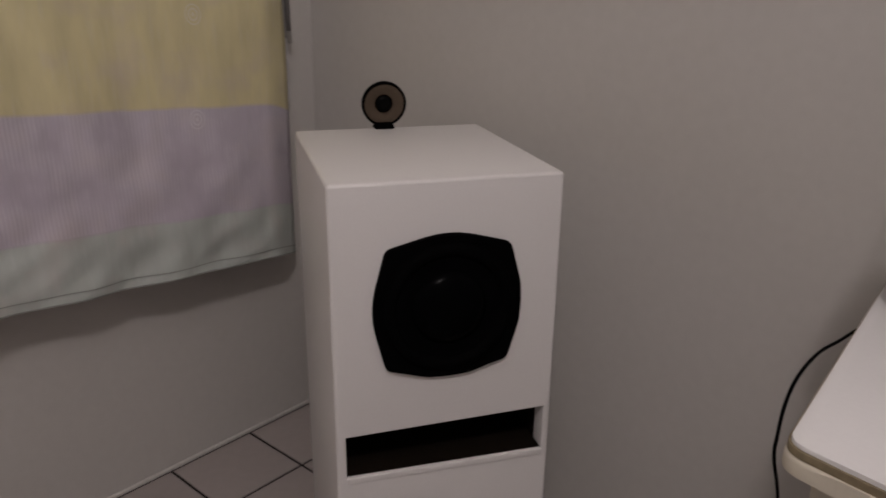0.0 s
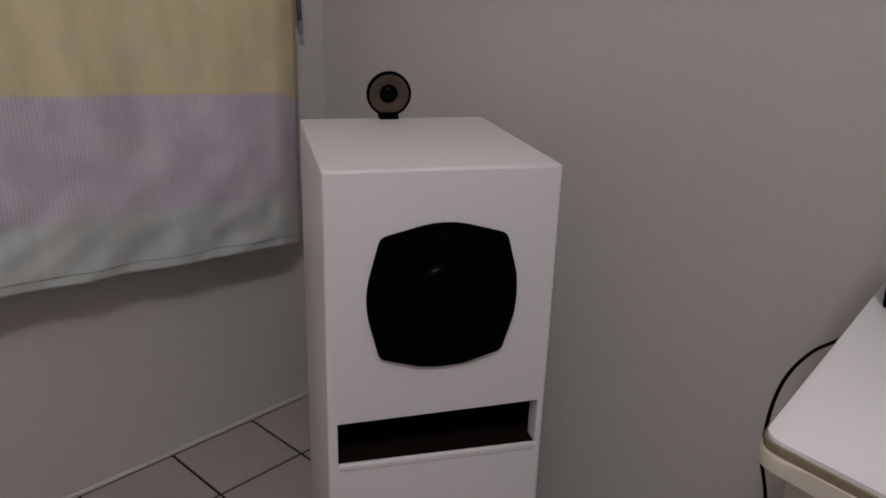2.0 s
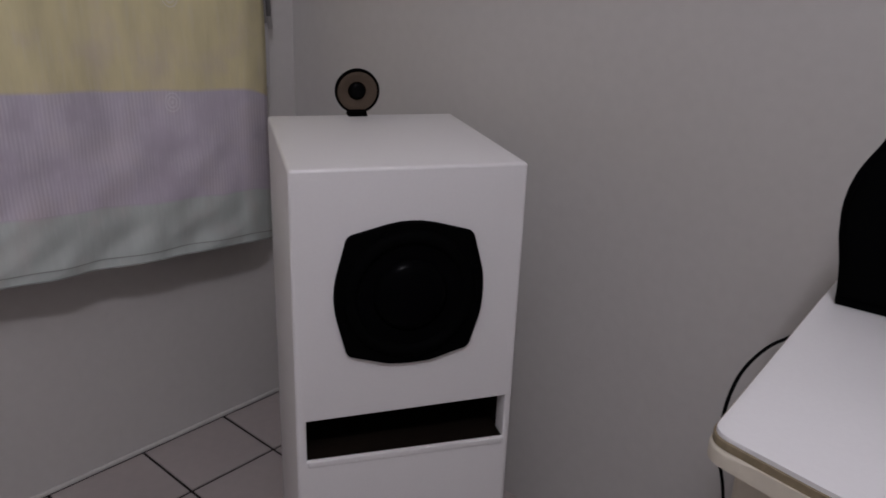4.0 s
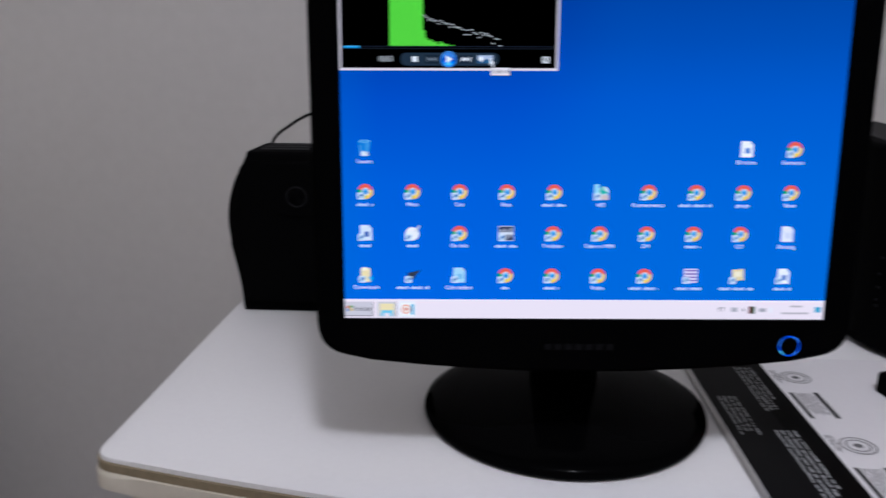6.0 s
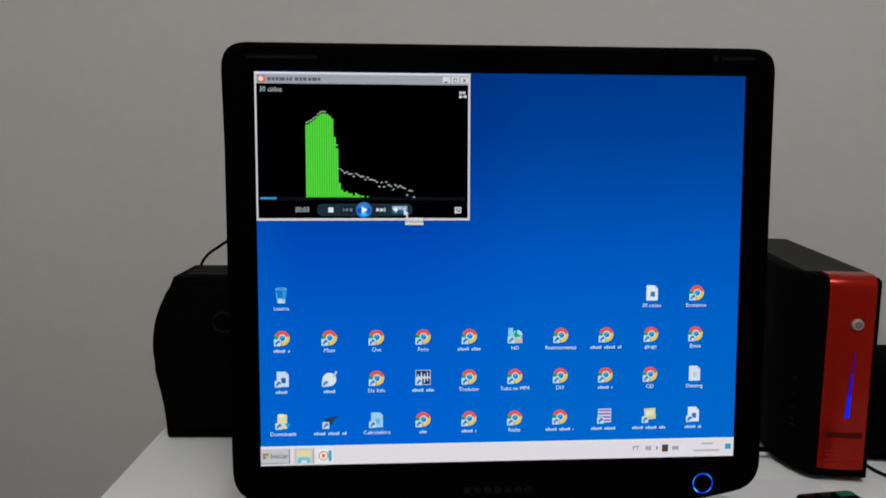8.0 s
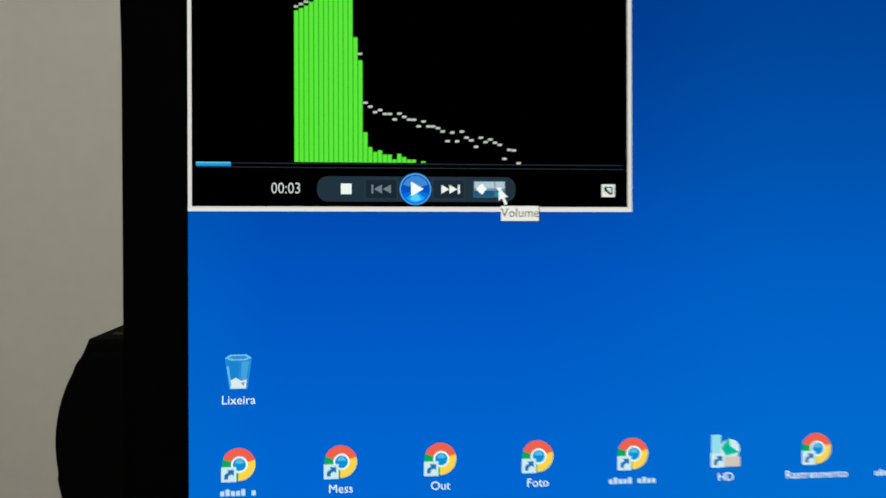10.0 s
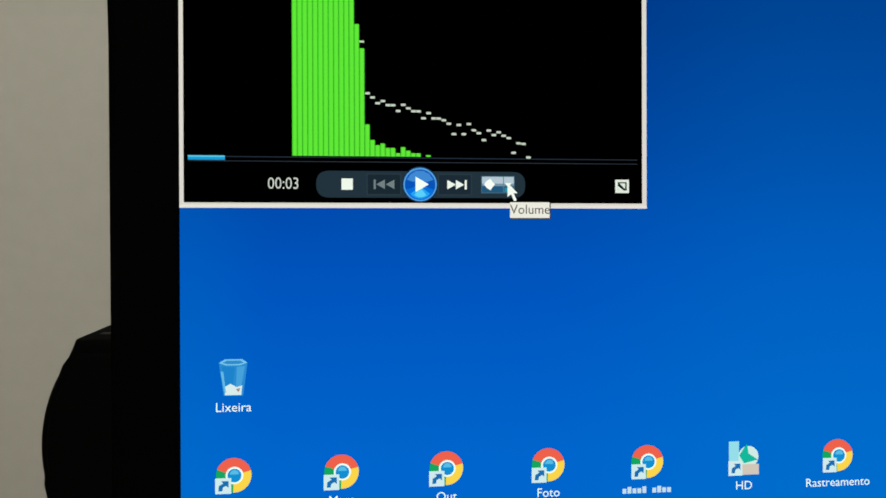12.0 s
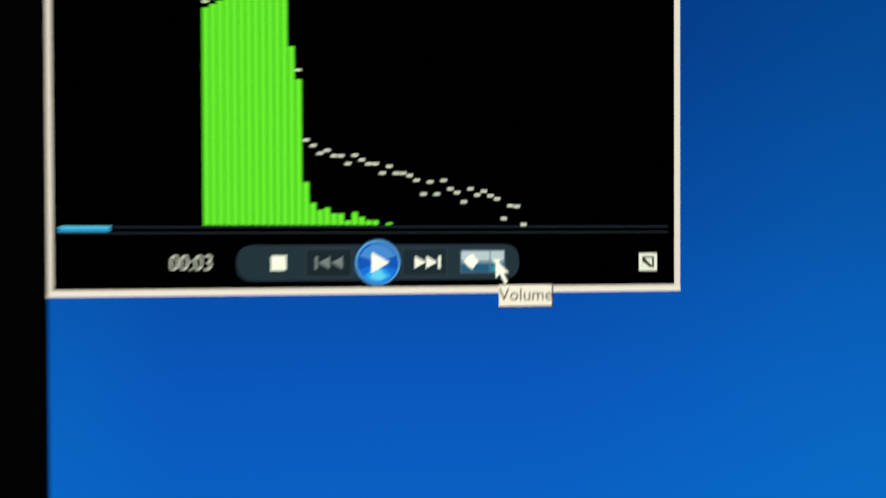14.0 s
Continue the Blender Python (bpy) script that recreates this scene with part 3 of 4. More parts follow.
def page_icon(u, v, tint=(236, 240, 248), mark=(70, 110, 190), link=True):
    s = [([(u - 15, v - 21), (u + 8, v - 21), (u + 16, v - 13), (u + 16, v + 20), (u - 15, v + 20)], tint, 2), ([(u + 8, v - 21), (u + 16, v - 13), (u + 8, v - 13)], (190, 200, 216), 3),
         (rect(u - 4, v - 4, u + 8, v + 10), mark, 3)]
    return s + (shortcut(u, v) if link else [])


def bin_icon(u, v):
    return [([(u - 16, v - 18), (u + 16, v - 18), (u + 11, v + 20), (u - 11, v + 20)], (48, 132, 212), 2), ([(u - 13, v - 14), (u + 2, v - 13), (u - 1, v + 14), (u - 9, v + 12)], (36, 124, 208), 3),
            ([(u + 4, v - 13), (u + 13, v - 14), (u + 9, v + 9), (u + 3, v + 12)], (74, 154, 222), 3), ([(u - 16, v - 18), (u - 9, v - 22), (u + 10, v - 22), (u + 16, v - 18), (u + 8, v - 15), (u - 8, v - 15)], (122, 190, 236), 4),
            ([(u - 12, v - 18), (u - 7, v - 20.5), (u + 8, v - 20.5), (u + 12, v - 18), (u + 6, v - 16.5), (u - 6, v - 16.5)], (52, 132, 208), 5), ([(u - 14, v - 8), (u - 11, v - 8), (u - 8, v + 16), (u - 10, v + 16)], (104, 178, 230), 5),
            ([(u - 9, v + 9), (u - 3, v + 6), (u + 4, v + 10), (u + 10, v + 8), (u + 9, v + 19), (u - 9.5, v + 19)], (214, 226, 240), 4), ([(u + 3, v + 12), (u + 8, v + 11), (u + 6, v + 16)], (170, 132, 140), 5)]


def drive_icon(u, v):
    return [(rect(u - 19, v - 21, u - 6, v + 8), (150, 212, 238), 2), (disc(u + 6, v - 2, 13), (206, 224, 232), 2), ([(u - 6, v - 4), (u + 4, v - 18), (u + 6, v - 6), (u + 18, v + 2), (u, v + 6)], (40, 176, 160), 3),
            (rect(u - 4, v + 7, u + 19, v + 20), (206, 190, 188), 4)] + shortcut(u, v)


def palette_icon(u, v):
    return [(disc(u - 1, v + 2, 18), (236, 238, 240), 2), ([(u + 6, v - 6), (u + 16, v - 22), (u + 20, v - 18), (u + 11, v - 2)], (200, 206, 214), 3)] + shortcut(u, v)


def folder_icon(u, v):
    return [(rect(u - 15, v - 19, u + 10, v + 19), (240, 222, 168), 2), (rect(u - 11, v - 21, u + 2, v - 12), (246, 240, 220), 3), ([(u + 4, v + 4), (u + 20, v + 4), (u + 12, v + 20)], (44, 160, 224), 5)] + shortcut(u, v)


def dark_icon(u, v):
    return [([(u - 14, v - 6), (u + 22, v - 14), (u + 8, v), (u + 4, v + 10), (u - 12, v + 10)], (52, 60, 74), 2)] + shortcut(u, v)


def wave_icon(u, v):
    s = [(rect(u - 20, v - 20, u + 20, v + 20), (196, 204, 222), 2), (rect(u - 18, v - 18, u + 18, v + 18), (42, 44, 74), 3), (rect(u - 18, v - 3, u + 18, v + 3), (214, 220, 232), 4)]
    return s + [(rect(u - 14 + 8 * i, v - 10 - (i % 2) * 4, u - 11 + 8 * i, v + 10 + (i % 3) * 2), (214, 220, 232), 4) for i in range(4)] + shortcut(u, v)


def striped_icon(u, v):
    return [(rect(u - 18, v - 20, u + 18, v + 18), (222, 214, 236), 2)] + [(rect(u - 16, v - 17 + 9 * i, u + 16, v - 13 + 9 * i), (116, 84, 172), 3) for i in range(4)] + shortcut(u, v)


def note_icon(u, v):
    return [([(u - 14, v - 18), (u + 17, v - 20), (u + 19, v + 10), (u - 12, v + 14)], (226, 208, 158), 2), ([(u - 8, v - 12), (u + 12, v - 14), (u + 13, v), (u - 7, v + 2)], (244, 234, 204), 3)] + shortcut(u, v)


COLS = [64 + 122.3 * k for k in range(10)]
ROWS = [573, 684, 793, 906]
B = browser_icon
GRID = [
    (0, 0, bin_icon, "Lixeira"), (0, 8, lambda u, v: page_icon(u, v, (242, 242, 246), (60, 120, 200), False), "30 ciclos"), (0, 9, B, "Extractor"),
    (1, 0, B, 44), (1, 1, B, "Mess"), (1, 2, B, "Out"), (1, 3, B, "Foto"), (1, 4, B, 62), (1, 5, drive_icon, "HD"), (1, 6, B, "Rastreamento"), (1, 7, B, 84), (1, 8, B, "gauge"), (1, 9, B, "Boxe"),
    (2, 0, lambda u, v: page_icon(u, v, (214, 226, 246), (46, 86, 168)), 36), (2, 1, palette_icon, 32), (2, 2, B, "Dx Info"), (2, 3, wave_icon, 58), (2, 4, B, "Tradutor"), (2, 5, B, "Tube to MP4"),
    (2, 6, B, "DIY"), (2, 7, B, 40), (2, 8, B, "CD"), (2, 9, lambda u, v: page_icon(u, v, (228, 230, 244), (206, 212, 234), False), "Datalog"),
    (3, 0, folder_icon, "Downloads"), (3, 1, dark_icon, 86), (3, 2, lambda u, v: page_icon(u, v, (168, 214, 240), (120, 184, 226)), "Calculadora"), (3, 3, B, 20), (3, 4, B, 40), (3, 5, B, "Radio"),
    (3, 6, B, 76), (3, 7, striped_icon, 74), (3, 8, note_icon, 92), (3, 9, page_icon, 46),
]
WHITE = (238, 243, 252)
for r, c_, draw, words in GRID:
    u, v = COLS[c_], ROWS[r]
    drawn("icon", draw(u, v))
    if isinstance(words, str):
        lettering(words, u, v + 33.5, 15.0, WHITE, 3)
    else:
        bars = drawn("caption_bar", [(rect(u - words / 2 + a * 6.2, v + 30 + (a % 3 != 1) * 2, min(u + words / 2, u - words / 2 + a * 6.2 + 4.9), v + 38), (192, 211, 240), 2) for a in range(int(words / 6.2) + 1) if a % 6 != 5 and a * 6.2 < words - 1])
        tagged(bars, kind="stuff")

# taskbar
drawn("taskbar", [(rect(0, 972, 1280, 1024), (240, 226, 232), 2), (rect(0, 972, 1280, 974), (248, 242, 246), 3), (rect(3, 979, 80, 1019), (206, 200, 206), 3), (rect(3, 1017, 80, 1019), (96, 92, 98), 4), (rect(78, 979, 80, 1019), (96, 92, 98), 4),
                 (rect(91, 979, 142, 1020), (206, 202, 204), 3), (rect(98, 984, 136, 1010), (240, 222, 170), 4), (rect(101, 1002, 133, 1018), (122, 198, 226), 5), (rect(110, 1010, 124, 1018), (240, 226, 232), 6), (rect(141, 979, 142.5, 1020), (120, 116, 120), 4),
                 (rect(147, 977, 194, 1021), (238, 236, 240), 3), (rect(155, 983, 187, 1015), (250, 250, 250), 4), (disc(168, 999, 13), (232, 128, 74), 5), (disc(168, 999, 10), (250, 246, 240), 6), ([(164, 992), (164, 1006), (175, 999)], (214, 96, 50), 7), (rect(181, 985, 189, 1014), (60, 170, 206), 5)],
      "pale grey taskbar")
lettering("Iniciar", 53, 998, 19.5, (14, 12, 18), 6)
drawn("start_mark", [(rect(10, 990, 17, 997), (206, 90, 60), 6), (rect(18, 989, 25, 996), (96, 160, 70), 6), (rect(10, 998, 17, 1005), (70, 120, 190), 6), (rect(18, 997, 25, 1004), (226, 190, 70), 6)])
lettering("PT", 1008, 997, 17, (70, 66, 72), 6)
drawn("tray", [(rect(1034, 991, 1050, 1003), (176, 172, 178), 5), ([(1064, 992), (1064, 1003), (1070, 997)], (110, 106, 112), 5), (rect(1080, 988, 1088, 1008), (112, 44, 52), 5), (rect(1088, 988, 1097, 1008), (44, 88, 62), 5),
              (rect(1108, 993, 1126, 1003), (170, 166, 172), 5), (rect(1136, 991, 1142, 1005), (236, 236, 240), 5), (rect(1190, 985, 1222, 990), (190, 180, 184), 5), (rect(1168, 1004, 1240, 1009), (190, 180, 184), 5), (rect(1256, 989, 1272, 1004), (60, 160, 196), 5)])

# media player window
GB = (216, 206, 210)
win = [(rect(5, 2, 553, 378), GB, 2), (rect(5, 374.5, 553, 378), (226, 216, 220), 3), (rect(5, 2, 553, 5), (238, 232, 236), 3), (rect(10, 8, 547, 31), (168, 166, 176), 3), (rect(10, 31, 547, 372), (0, 0, 0), 4), (rect(15, 11, 33, 28), (222, 112, 92), 5), (disc(22, 19.5, 6), (244, 220, 210), 6)]
for i, u in enumerate((491, 514, 537)):
    win += [(rect(u - 9.5, 10.5, u + 9.5, 29), (226, 222, 226), 5), (rect(u - 8, 27.5, u + 9.5, 29), (88, 84, 92), 6)]
win += [(rect(485, 23, 494, 26), (26, 24, 30), 6), (rect(509, 14, 519, 16.5), (26, 24, 30), 6), (rect(509, 23, 519, 24.5), (26, 24, 30), 6), (rect(509, 14, 510.5, 24), (26, 24, 30), 6), (rect(517.5, 14, 519, 24), (26, 24, 30), 6),
        ([(532, 15), (534.5, 15), (542, 24), (539.5, 24)], (26, 24, 30), 6), ([(539.5, 15), (542, 15), (534.5, 24), (532, 24)], (26, 24, 30), 6)]
drawn("media_window", win, "grey framed player window with a black panel")
drawn("title_bar_mark", [(rect(38 + a, 15.5, 38 + a + w, 24), (98, 94, 106), 5) for a, w in ((0, 9), (11, 7), (20, 8), (30, 14), (47, 6), (55, 7), (68, 10), (80, 7), (89, 9), (102, 8), (112, 12), (126, 7))])
lettering("30 ciclos", 17, 46, 17, (206, 206, 210), 6, align="LEFT", squeeze=0.95)
drawn("view_button", [(rect(524, 47, 531, 54), (224, 224, 226), 6), (rect(533, 47, 540, 54), (224, 224, 226), 6), (rect(524, 57, 531, 64), (224, 224, 226), 6), (rect(533, 58, 541, 62), (224, 224, 226), 6), ([(539, 55), (539, 65), (545, 60)], (224, 224, 226), 6)])
TALL = (184, 187, 190, 195, 199, 206, 211, 213, 212, 211, 207, 200, 153, 125, 37, 19, 13, 15, 10, 10, 4, 11, 7, 4, 4, 0, 2)
for i, h in enumerate(TALL):
    if h:
        u0 = 131.5 + 5.93 * i
        bar = [(rect(u0, 318 - h, u0 + 5.2, 318), (104, 220, 62), 5), (rect(u0, 318 - h, u0 + 1.0, 318), (80, 198, 50), 6), (rect(u0 + 5.2, 318 - h + 0.5, u0 + 5.93, 318), (52, 152, 36), 5)]
        drawn("level_bar", bar)
DOTS = (178, 185, 195, 191, 198, 198, 208, 197, 203, 208, 208, 220, 211, 220, 220, 223, 229, 247, 231, 247, 229, 240, 245, 257, 240, 248, 243, 249, 253, 279, 262, 263, 287)
peaks = drawn("peak_dots", [(rect(215 + 5.93 * i, 318 - (287 - y) * 0.667 - 1.6, 220.4 + 5.93 * i, 318 - (287 - y) * 0.667 + 1.0), (196, 200, 198), 6) for i, y in enumerate(DOTS)]
      + [(rect(131.5 + 5.93 * i, 318 - TALL[i] - 6 - (i > 11) * 3, 136.8 + 5.93 * i, 318 - TALL[i] - 3.6 - (i > 11) * 3), (186, 206, 180), 6) for i in (0, 1, 2, 3, 4, 5, 6, 7, 8, 13)])
tagged(peaks, kind="stuff")
drawn("seek_bar", [(rect(15, 319, 541, 320.2), (34, 42, 56), 5), (rect(15, 324.2, 541, 325), (44, 50, 62), 5), (rect(15, 318.6, 56, 323.6), (36, 146, 214), 6), (rect(15, 318.6, 56, 320.4), (96, 190, 236), 7)])
lettering("00:03", 121.5, 350.5, 19, (196, 198, 200), 6, squeeze=0.86)
pill = [(u, v) for u, v in rounded([(164, 335), (409, 335), (409, 366), (164, 366)], 15, 8)]
drawn("control_strip", [(pill, (34, 48, 62), 5), (rect(222, 338, 262, 363), (44, 58, 72), 6), (rect(223, 339, 261, 362), (26, 38, 50), 7), (rect(305, 338, 345, 363), (44, 58, 72), 6), (rect(306, 339, 344, 362), (28, 40, 54), 7)])
drawn("stop_button", [(rect(193, 344, 206, 357), (236, 238, 240), 8)])
drawn("previous_button", [(rect(230, 345, 232.5, 356), (112, 122, 132), 8), ([(243, 345), (243, 356), (233, 350.5)], (112, 122, 132), 8), ([(254, 345), (254, 356), (244, 350.5)], (112, 122, 132), 8)])
drawn("next_button", [([(316, 345), (316, 356), (326, 350.5)], (232, 234, 238), 8), ([(326, 345), (326, 356), (336, 350.5)], (232, 234, 238), 8), (rect(336.5, 345, 339, 356), (232, 234, 238), 8)])
drawn("play_button", [(disc(284, 350.5, 21), (20, 44, 78), 8), (disc(284, 350.5, 19.6), (86, 152, 226), 9), (disc(284, 350.8, 17.9), (12, 78, 186), 10), (disc(284, 350.8, 17.9, 20, 160), (16, 104, 222), 11), (disc(284, 352.5, 14.6, 38, 142), (44, 156, 246), 12), (disc(284, 354, 11.5, 52, 128), (96, 198, 252), 13), ([(268.5, 345), (273, 338.5), (280, 334.6), (288, 334.6), (295, 338.5), (299.5, 345), (292, 347.5), (276, 347.5)], (66, 130, 214), 11), ([(278.5, 341.5), (278.5, 359.5), (294, 350.5)], (244, 247, 250), 14)])
drawn("volume_button", [(rect(356, 340, 396, 360.5), (70, 96, 120), 8), (rect(357, 341, 395, 349), (178, 190, 214), 9), (rect(357, 349, 395, 352), (116, 140, 168), 9), (rect(357, 352, 395, 359.5), (36, 84, 128), 9), (rect(382, 341, 383, 359.5), (90, 120, 150), 10), (rect(384, 354, 391, 359), (34, 140, 170), 10), ([(359, 350), (363, 345.5), (367, 343.5), (369.5, 347.5), (372.5, 350), (369.5, 353), (367, 357), (363, 354.5)], (246, 248, 250), 11), ([(384, 348.5), (392, 348.5), (388, 353)], (246, 248, 250), 11)])
drawn("full_view_button", [(rect(513, 343.5, 530, 359.5), (222, 224, 226), 8), (rect(516, 346.5, 527, 356.5), (24, 26, 30), 9), ([(518, 348), (525, 348), (525, 355)], (222, 224, 226), 10), ([(516, 356.5), (523, 356.5), (516, 351)], (222, 224, 226), 10)])
drawn("tooltip", [(rect(391, 372, 439, 391), (60, 60, 66), 12), (rect(390, 371, 437.6, 389.6), (232, 224, 226), 13)])
lettering("Volume", 414, 380, 15.5, (84, 78, 84), 15, "tooltip_text")
drawn("pointer", [([(387, 348), (387, 365), (391, 361.5), (395, 370), (398, 368.6), (394.2, 360.6), (399, 360.4)], (238, 238, 242), 14)])

for ob in screen.children:
    if ob.name.split(".")[0] in ("control_strip", "stop_button", "previous_button", "next_button", "play_button", "volume_button", "tooltip", "tooltip_text", "pointer"):
        ob.location.x -= 5.5 * U

# ---- desktop speaker on the table, and its leads ----
SPK = (-0.320, 0.3126)
speaker = base("desktop_speaker", pose(*SPK, TZ, 0, 0, 3), "matte black plastic computer speaker with bulging sides", "speaker")


def spk_half(z):
    """Half width of the cabinet at a height."""
    return float(np.interp(z, (0.0, 0.036, 0.067, 0.09, 0.104, 0.12, 0.14, 0.155, 0.17, 0.18, 0.189), (0.051, 0.053, 0.0592, 0.0642, 0.0655, 0.0648, 0.061, 0.056, 0.048, 0.0405, 0.034)))


left = [(-sum(spk_half(0.189 * i / 30 + d) for d in (-0.018, -0.012, -0.006, 0, 0.006, 0.012, 0.018)) / 7, 0.189 * i / 30) for i in range(31)]
outline = left + [(-x, z) for x, z in reversed(left)]
part("cabinet", prism(outline, 0.0, 0.086, 0.004, 3), PLASTIC, speaker, "", smooth=40)
grille = [(x * 0.9, 0.012 + z * 0.885) for x, z in outline]
part("front_grille", prism(grille, -0.006, 0.0005, 0.0035, 3), RUBBER, speaker, "dark fabric front", smooth=40)
part("tweeter_ring", lathe([(0.0100, 0.0), (0.0108, 0.002), (0.0120, 0.002), (0.0126, 0.0)], "y", 36), surface("speaker_ring", (0.010, 0.010, 0.011), 0.4, vary=0.15, grain=200, spec=0.1), speaker, "", pose(0.019, -0.006, 0.139))
part("tweeter_dome", lathe([(0.0, 0.003), (0.005, 0.0022), (0.0095, 0.0)], "y", 32), CONE, speaker, "", pose(0.019, -0.006, 0.139))
part("front_lip", tube([(-0.002, -0.0065, 0.1185), (0.019, -0.0072, 0.1165), (0.04, -0.0065, 0.1185)], 0.0009, 8), GLOSS, speaker)
for i in range(3):
    part("top_rib", box(-0.028, 0.028, 0.022 + 0.02 * i, 0.027 + 0.02 * i, 0.1875, 0.1903, 0.001), GRILLE, speaker)

lead = base("audio_lead", pose(-0.33, 0.45, TZ), "thin black lead looping up from the speaker to a plug", "cable")
lead_inv = lead.matrix_basis.inverted()
part("cord", tube([(-0.375, 0.44, TZ + 0.004), (-0.388, 0.455, 0.84), (-0.380, 0.46, 0.925), (-0.350, 0.46, 0.956), (-0.314, 0.46, 0.973), (-0.290, 0.46, 0.972), (-0.283, 0.46, 0.958), (-0.283, 0.46, 0.949)], 0.0019), RUBBER, lead, "", lead_inv)
plug = part("plug", box(-0.292, -0.274, 0.452, 0.468, 0.918, 0.949, 0.004, 3), WHITE_PAINT, lead, "white plug body", lead_inv)
part("plug_lead", tube([(-0.283, 0.46, 0.919), (-0.281, 0.462, 0.87), (-0.27, 0.47, 0.80), (-0.24, 0.475, TZ + 0.003)], 0.0017), PAPER, lead, "", lead_inv)

power = base("power_cord", pose(-0.38, 0.47, TZ), "black power cord hanging down beside the table edge", "cable")
pts = [(-0.36, 0.47, TZ + 0.003), (-0.388, 0.488, TZ + 0.004), (-0.399, 0.482, 0.738), (-0.401, 0.455, 0.69), (-0.426, 0.405, 0.662), (-0.432, 0.32, 0.672), (-0.430, 0.237, 0.676), (-0.430, 0.202, 0.656), (-0.430, 0.192, 0.618), (-0.430, 0.195, 0.589), (-0.430, 0.246, 0.50), (-0.43, 0.31, 0.32), (-0.44, 0.42, 0.1), (-0.46, 0.56, 0.006)]
part("cord", tube(pts, 0.0021), RUBBER, power, "", power.matrix_basis.inverted())

# ---- small computer with a red front ----
PCW, PCD, PCH = 0.054, 0.31, 0.212
pc = base("mini_computer", pose(0.3545, 0.2325, TZ, 0, 0, -5), "slim black mini computer with a red front panel", "computer")
h = PCW / 2
plan = rounded([(-h, 0.0), (-h - 0.016, 0.022), (-h - 0.027, 0.055), (-h - 0.027, PCD), (h, PCD), (h, 0.0)], [0.005, 0.02, 0.02, 0.012, 0.012, 0.005], 5)
case = slab(plan, 0.006, PCH, 0.006, 3)
part("case", case, PLASTIC, pc, "", smooth=40)
part("foot_plinth", box(-h + 0.004, h - 0.004, 0.012, PCD - 0.015, 0.0, 0.0065, 0.002), RUBBER, pc)
# red panel follows the front and wraps onto the top
prof = rounded([(-0.0045, 0.0155), (-0.0045, PCH + 0.0016), (0.026, PCH + 0.0016)], [0, 0.0145, 0], 9)
panel = bmesh.new()
w0 = h - 0.0051
cols = []
for k in range(9):
    f_ = k / 4 - 1
    cols.append([panel.verts.new((f_ * w0 - 0.001, y + 0.0026 * f_ * f_ * max(0, 1 - y / 0.01 if y > 0 else 1), z)) for y, z in prof])
for la, lb in zip(cols, cols[1:]):
    for i in range(len(la) - 1):
        panel.faces.new((la[i], la[i + 1], lb[i + 1], lb[i]))
r = bmesh.ops.extrude_face_region(panel, geom=list(panel.faces))
for v in (g for g in r["geom"] if isinstance(g, bmesh.types.BMVert)):
    v.co.y += 0.005
    v.co.z -= 0.001
part("front_panel", panel, RED, pc, "glossy metallic red panel", smooth=35)
bt = part("power_button", lathe([(0, 0.0040), (0.0045, 0.0043), (0.0054, 0.0034), (0.0057, 0.002), (0.0057, -0.002)], "y", 36), CHROME, pc, "round silver power button", pose(0.0035, -0.004, 0.166))
sym = bmesh.new()
for i in range(20):
    a0, a1 = radians(120 + 300 * i / 20), radians(120 + 300 * (i + 1) / 20)
    sym.faces.new([sym.verts.new((q * math.cos(a), -0.0049, q * math.sin(a))) for q, a in ((0.0020, a0), (0.0028, a0), (0.0028, a1), (0.0020, a1))])
sym.faces.new([sym.verts.new((x, -0.0049, z)) for x, z in ((-0.0005, 0.0005), (0.0005, 0.0005), (0.0005, 0.0032), (-0.0005, 0.0032))])
part("power_symbol", sym, INK_DARK, bt, smooth=None)
led = bmesh.new()
for k in range(6):
    a, b = k / 6, (k + 1) / 6
    face = led.faces.new([led.verts.new((x0 + (x1 - x0) * f_, -0.0049, 0.070 + 0.068 * f_)) for x0, x1, f_ in ((-0.0014, 0.0028, a), (0.0029, 0.0042, a), (0.0029, 0.0042, b), (-0.0014, 0.0028, b))])
    face.material_index = k // 2
part("status_light", led, [BLUE_LED, glow("dim_blue_indicator", (40, 18, 196), 0.9), glow("fading_blue_indicator", (84, 8, 112), 0.8)], pc, "tapering blue light strip, fading upwards", smooth=None)
part("front_mark", box(-0.0175, 0.0165, -0.0049, -0.002, 0.049, 0.0545), surface("dark_red_print", (0.07, 0.004, 0.002), 0.5, vary=0.3, grain=500, spec=0.08), pc, smooth=None)
for i in range(5):
    part("front_rib", box(-0.0180, 0.0160, -0.00462, -0.002, 0.019 + 0.005 * i, 0.0206 + 0.005 * i, 0.0003, 1), RED, pc, smooth=None)
part("top_vent", box(-h - 0.010, h - 0.004, 0.03, PCD - 0.01, PCH - 0.0004, PCH + 0.0010, 0.0005, 1), GRILLE, pc, "grey perforated top plate")
holes = bmesh.new()
for i in range(30):
    for k in range(7):
        x, y = -h - 0.002 + 0.0078 * k + (0.002 if i % 2 else -0.001), 0.042 + 0.0085 * i
        holes.faces.new([holes.verts.new((x + a, y + b, PCH + 0.0013)) for a, b in ((-0.0028, -0.0018), (0.0028, -0.0018), (0.0028, 0.0018), (-0.0028, 0.0018))])
tagged(part("perforation", holes, CARD_BLACK, pc, smooth=None), kind="stuff")
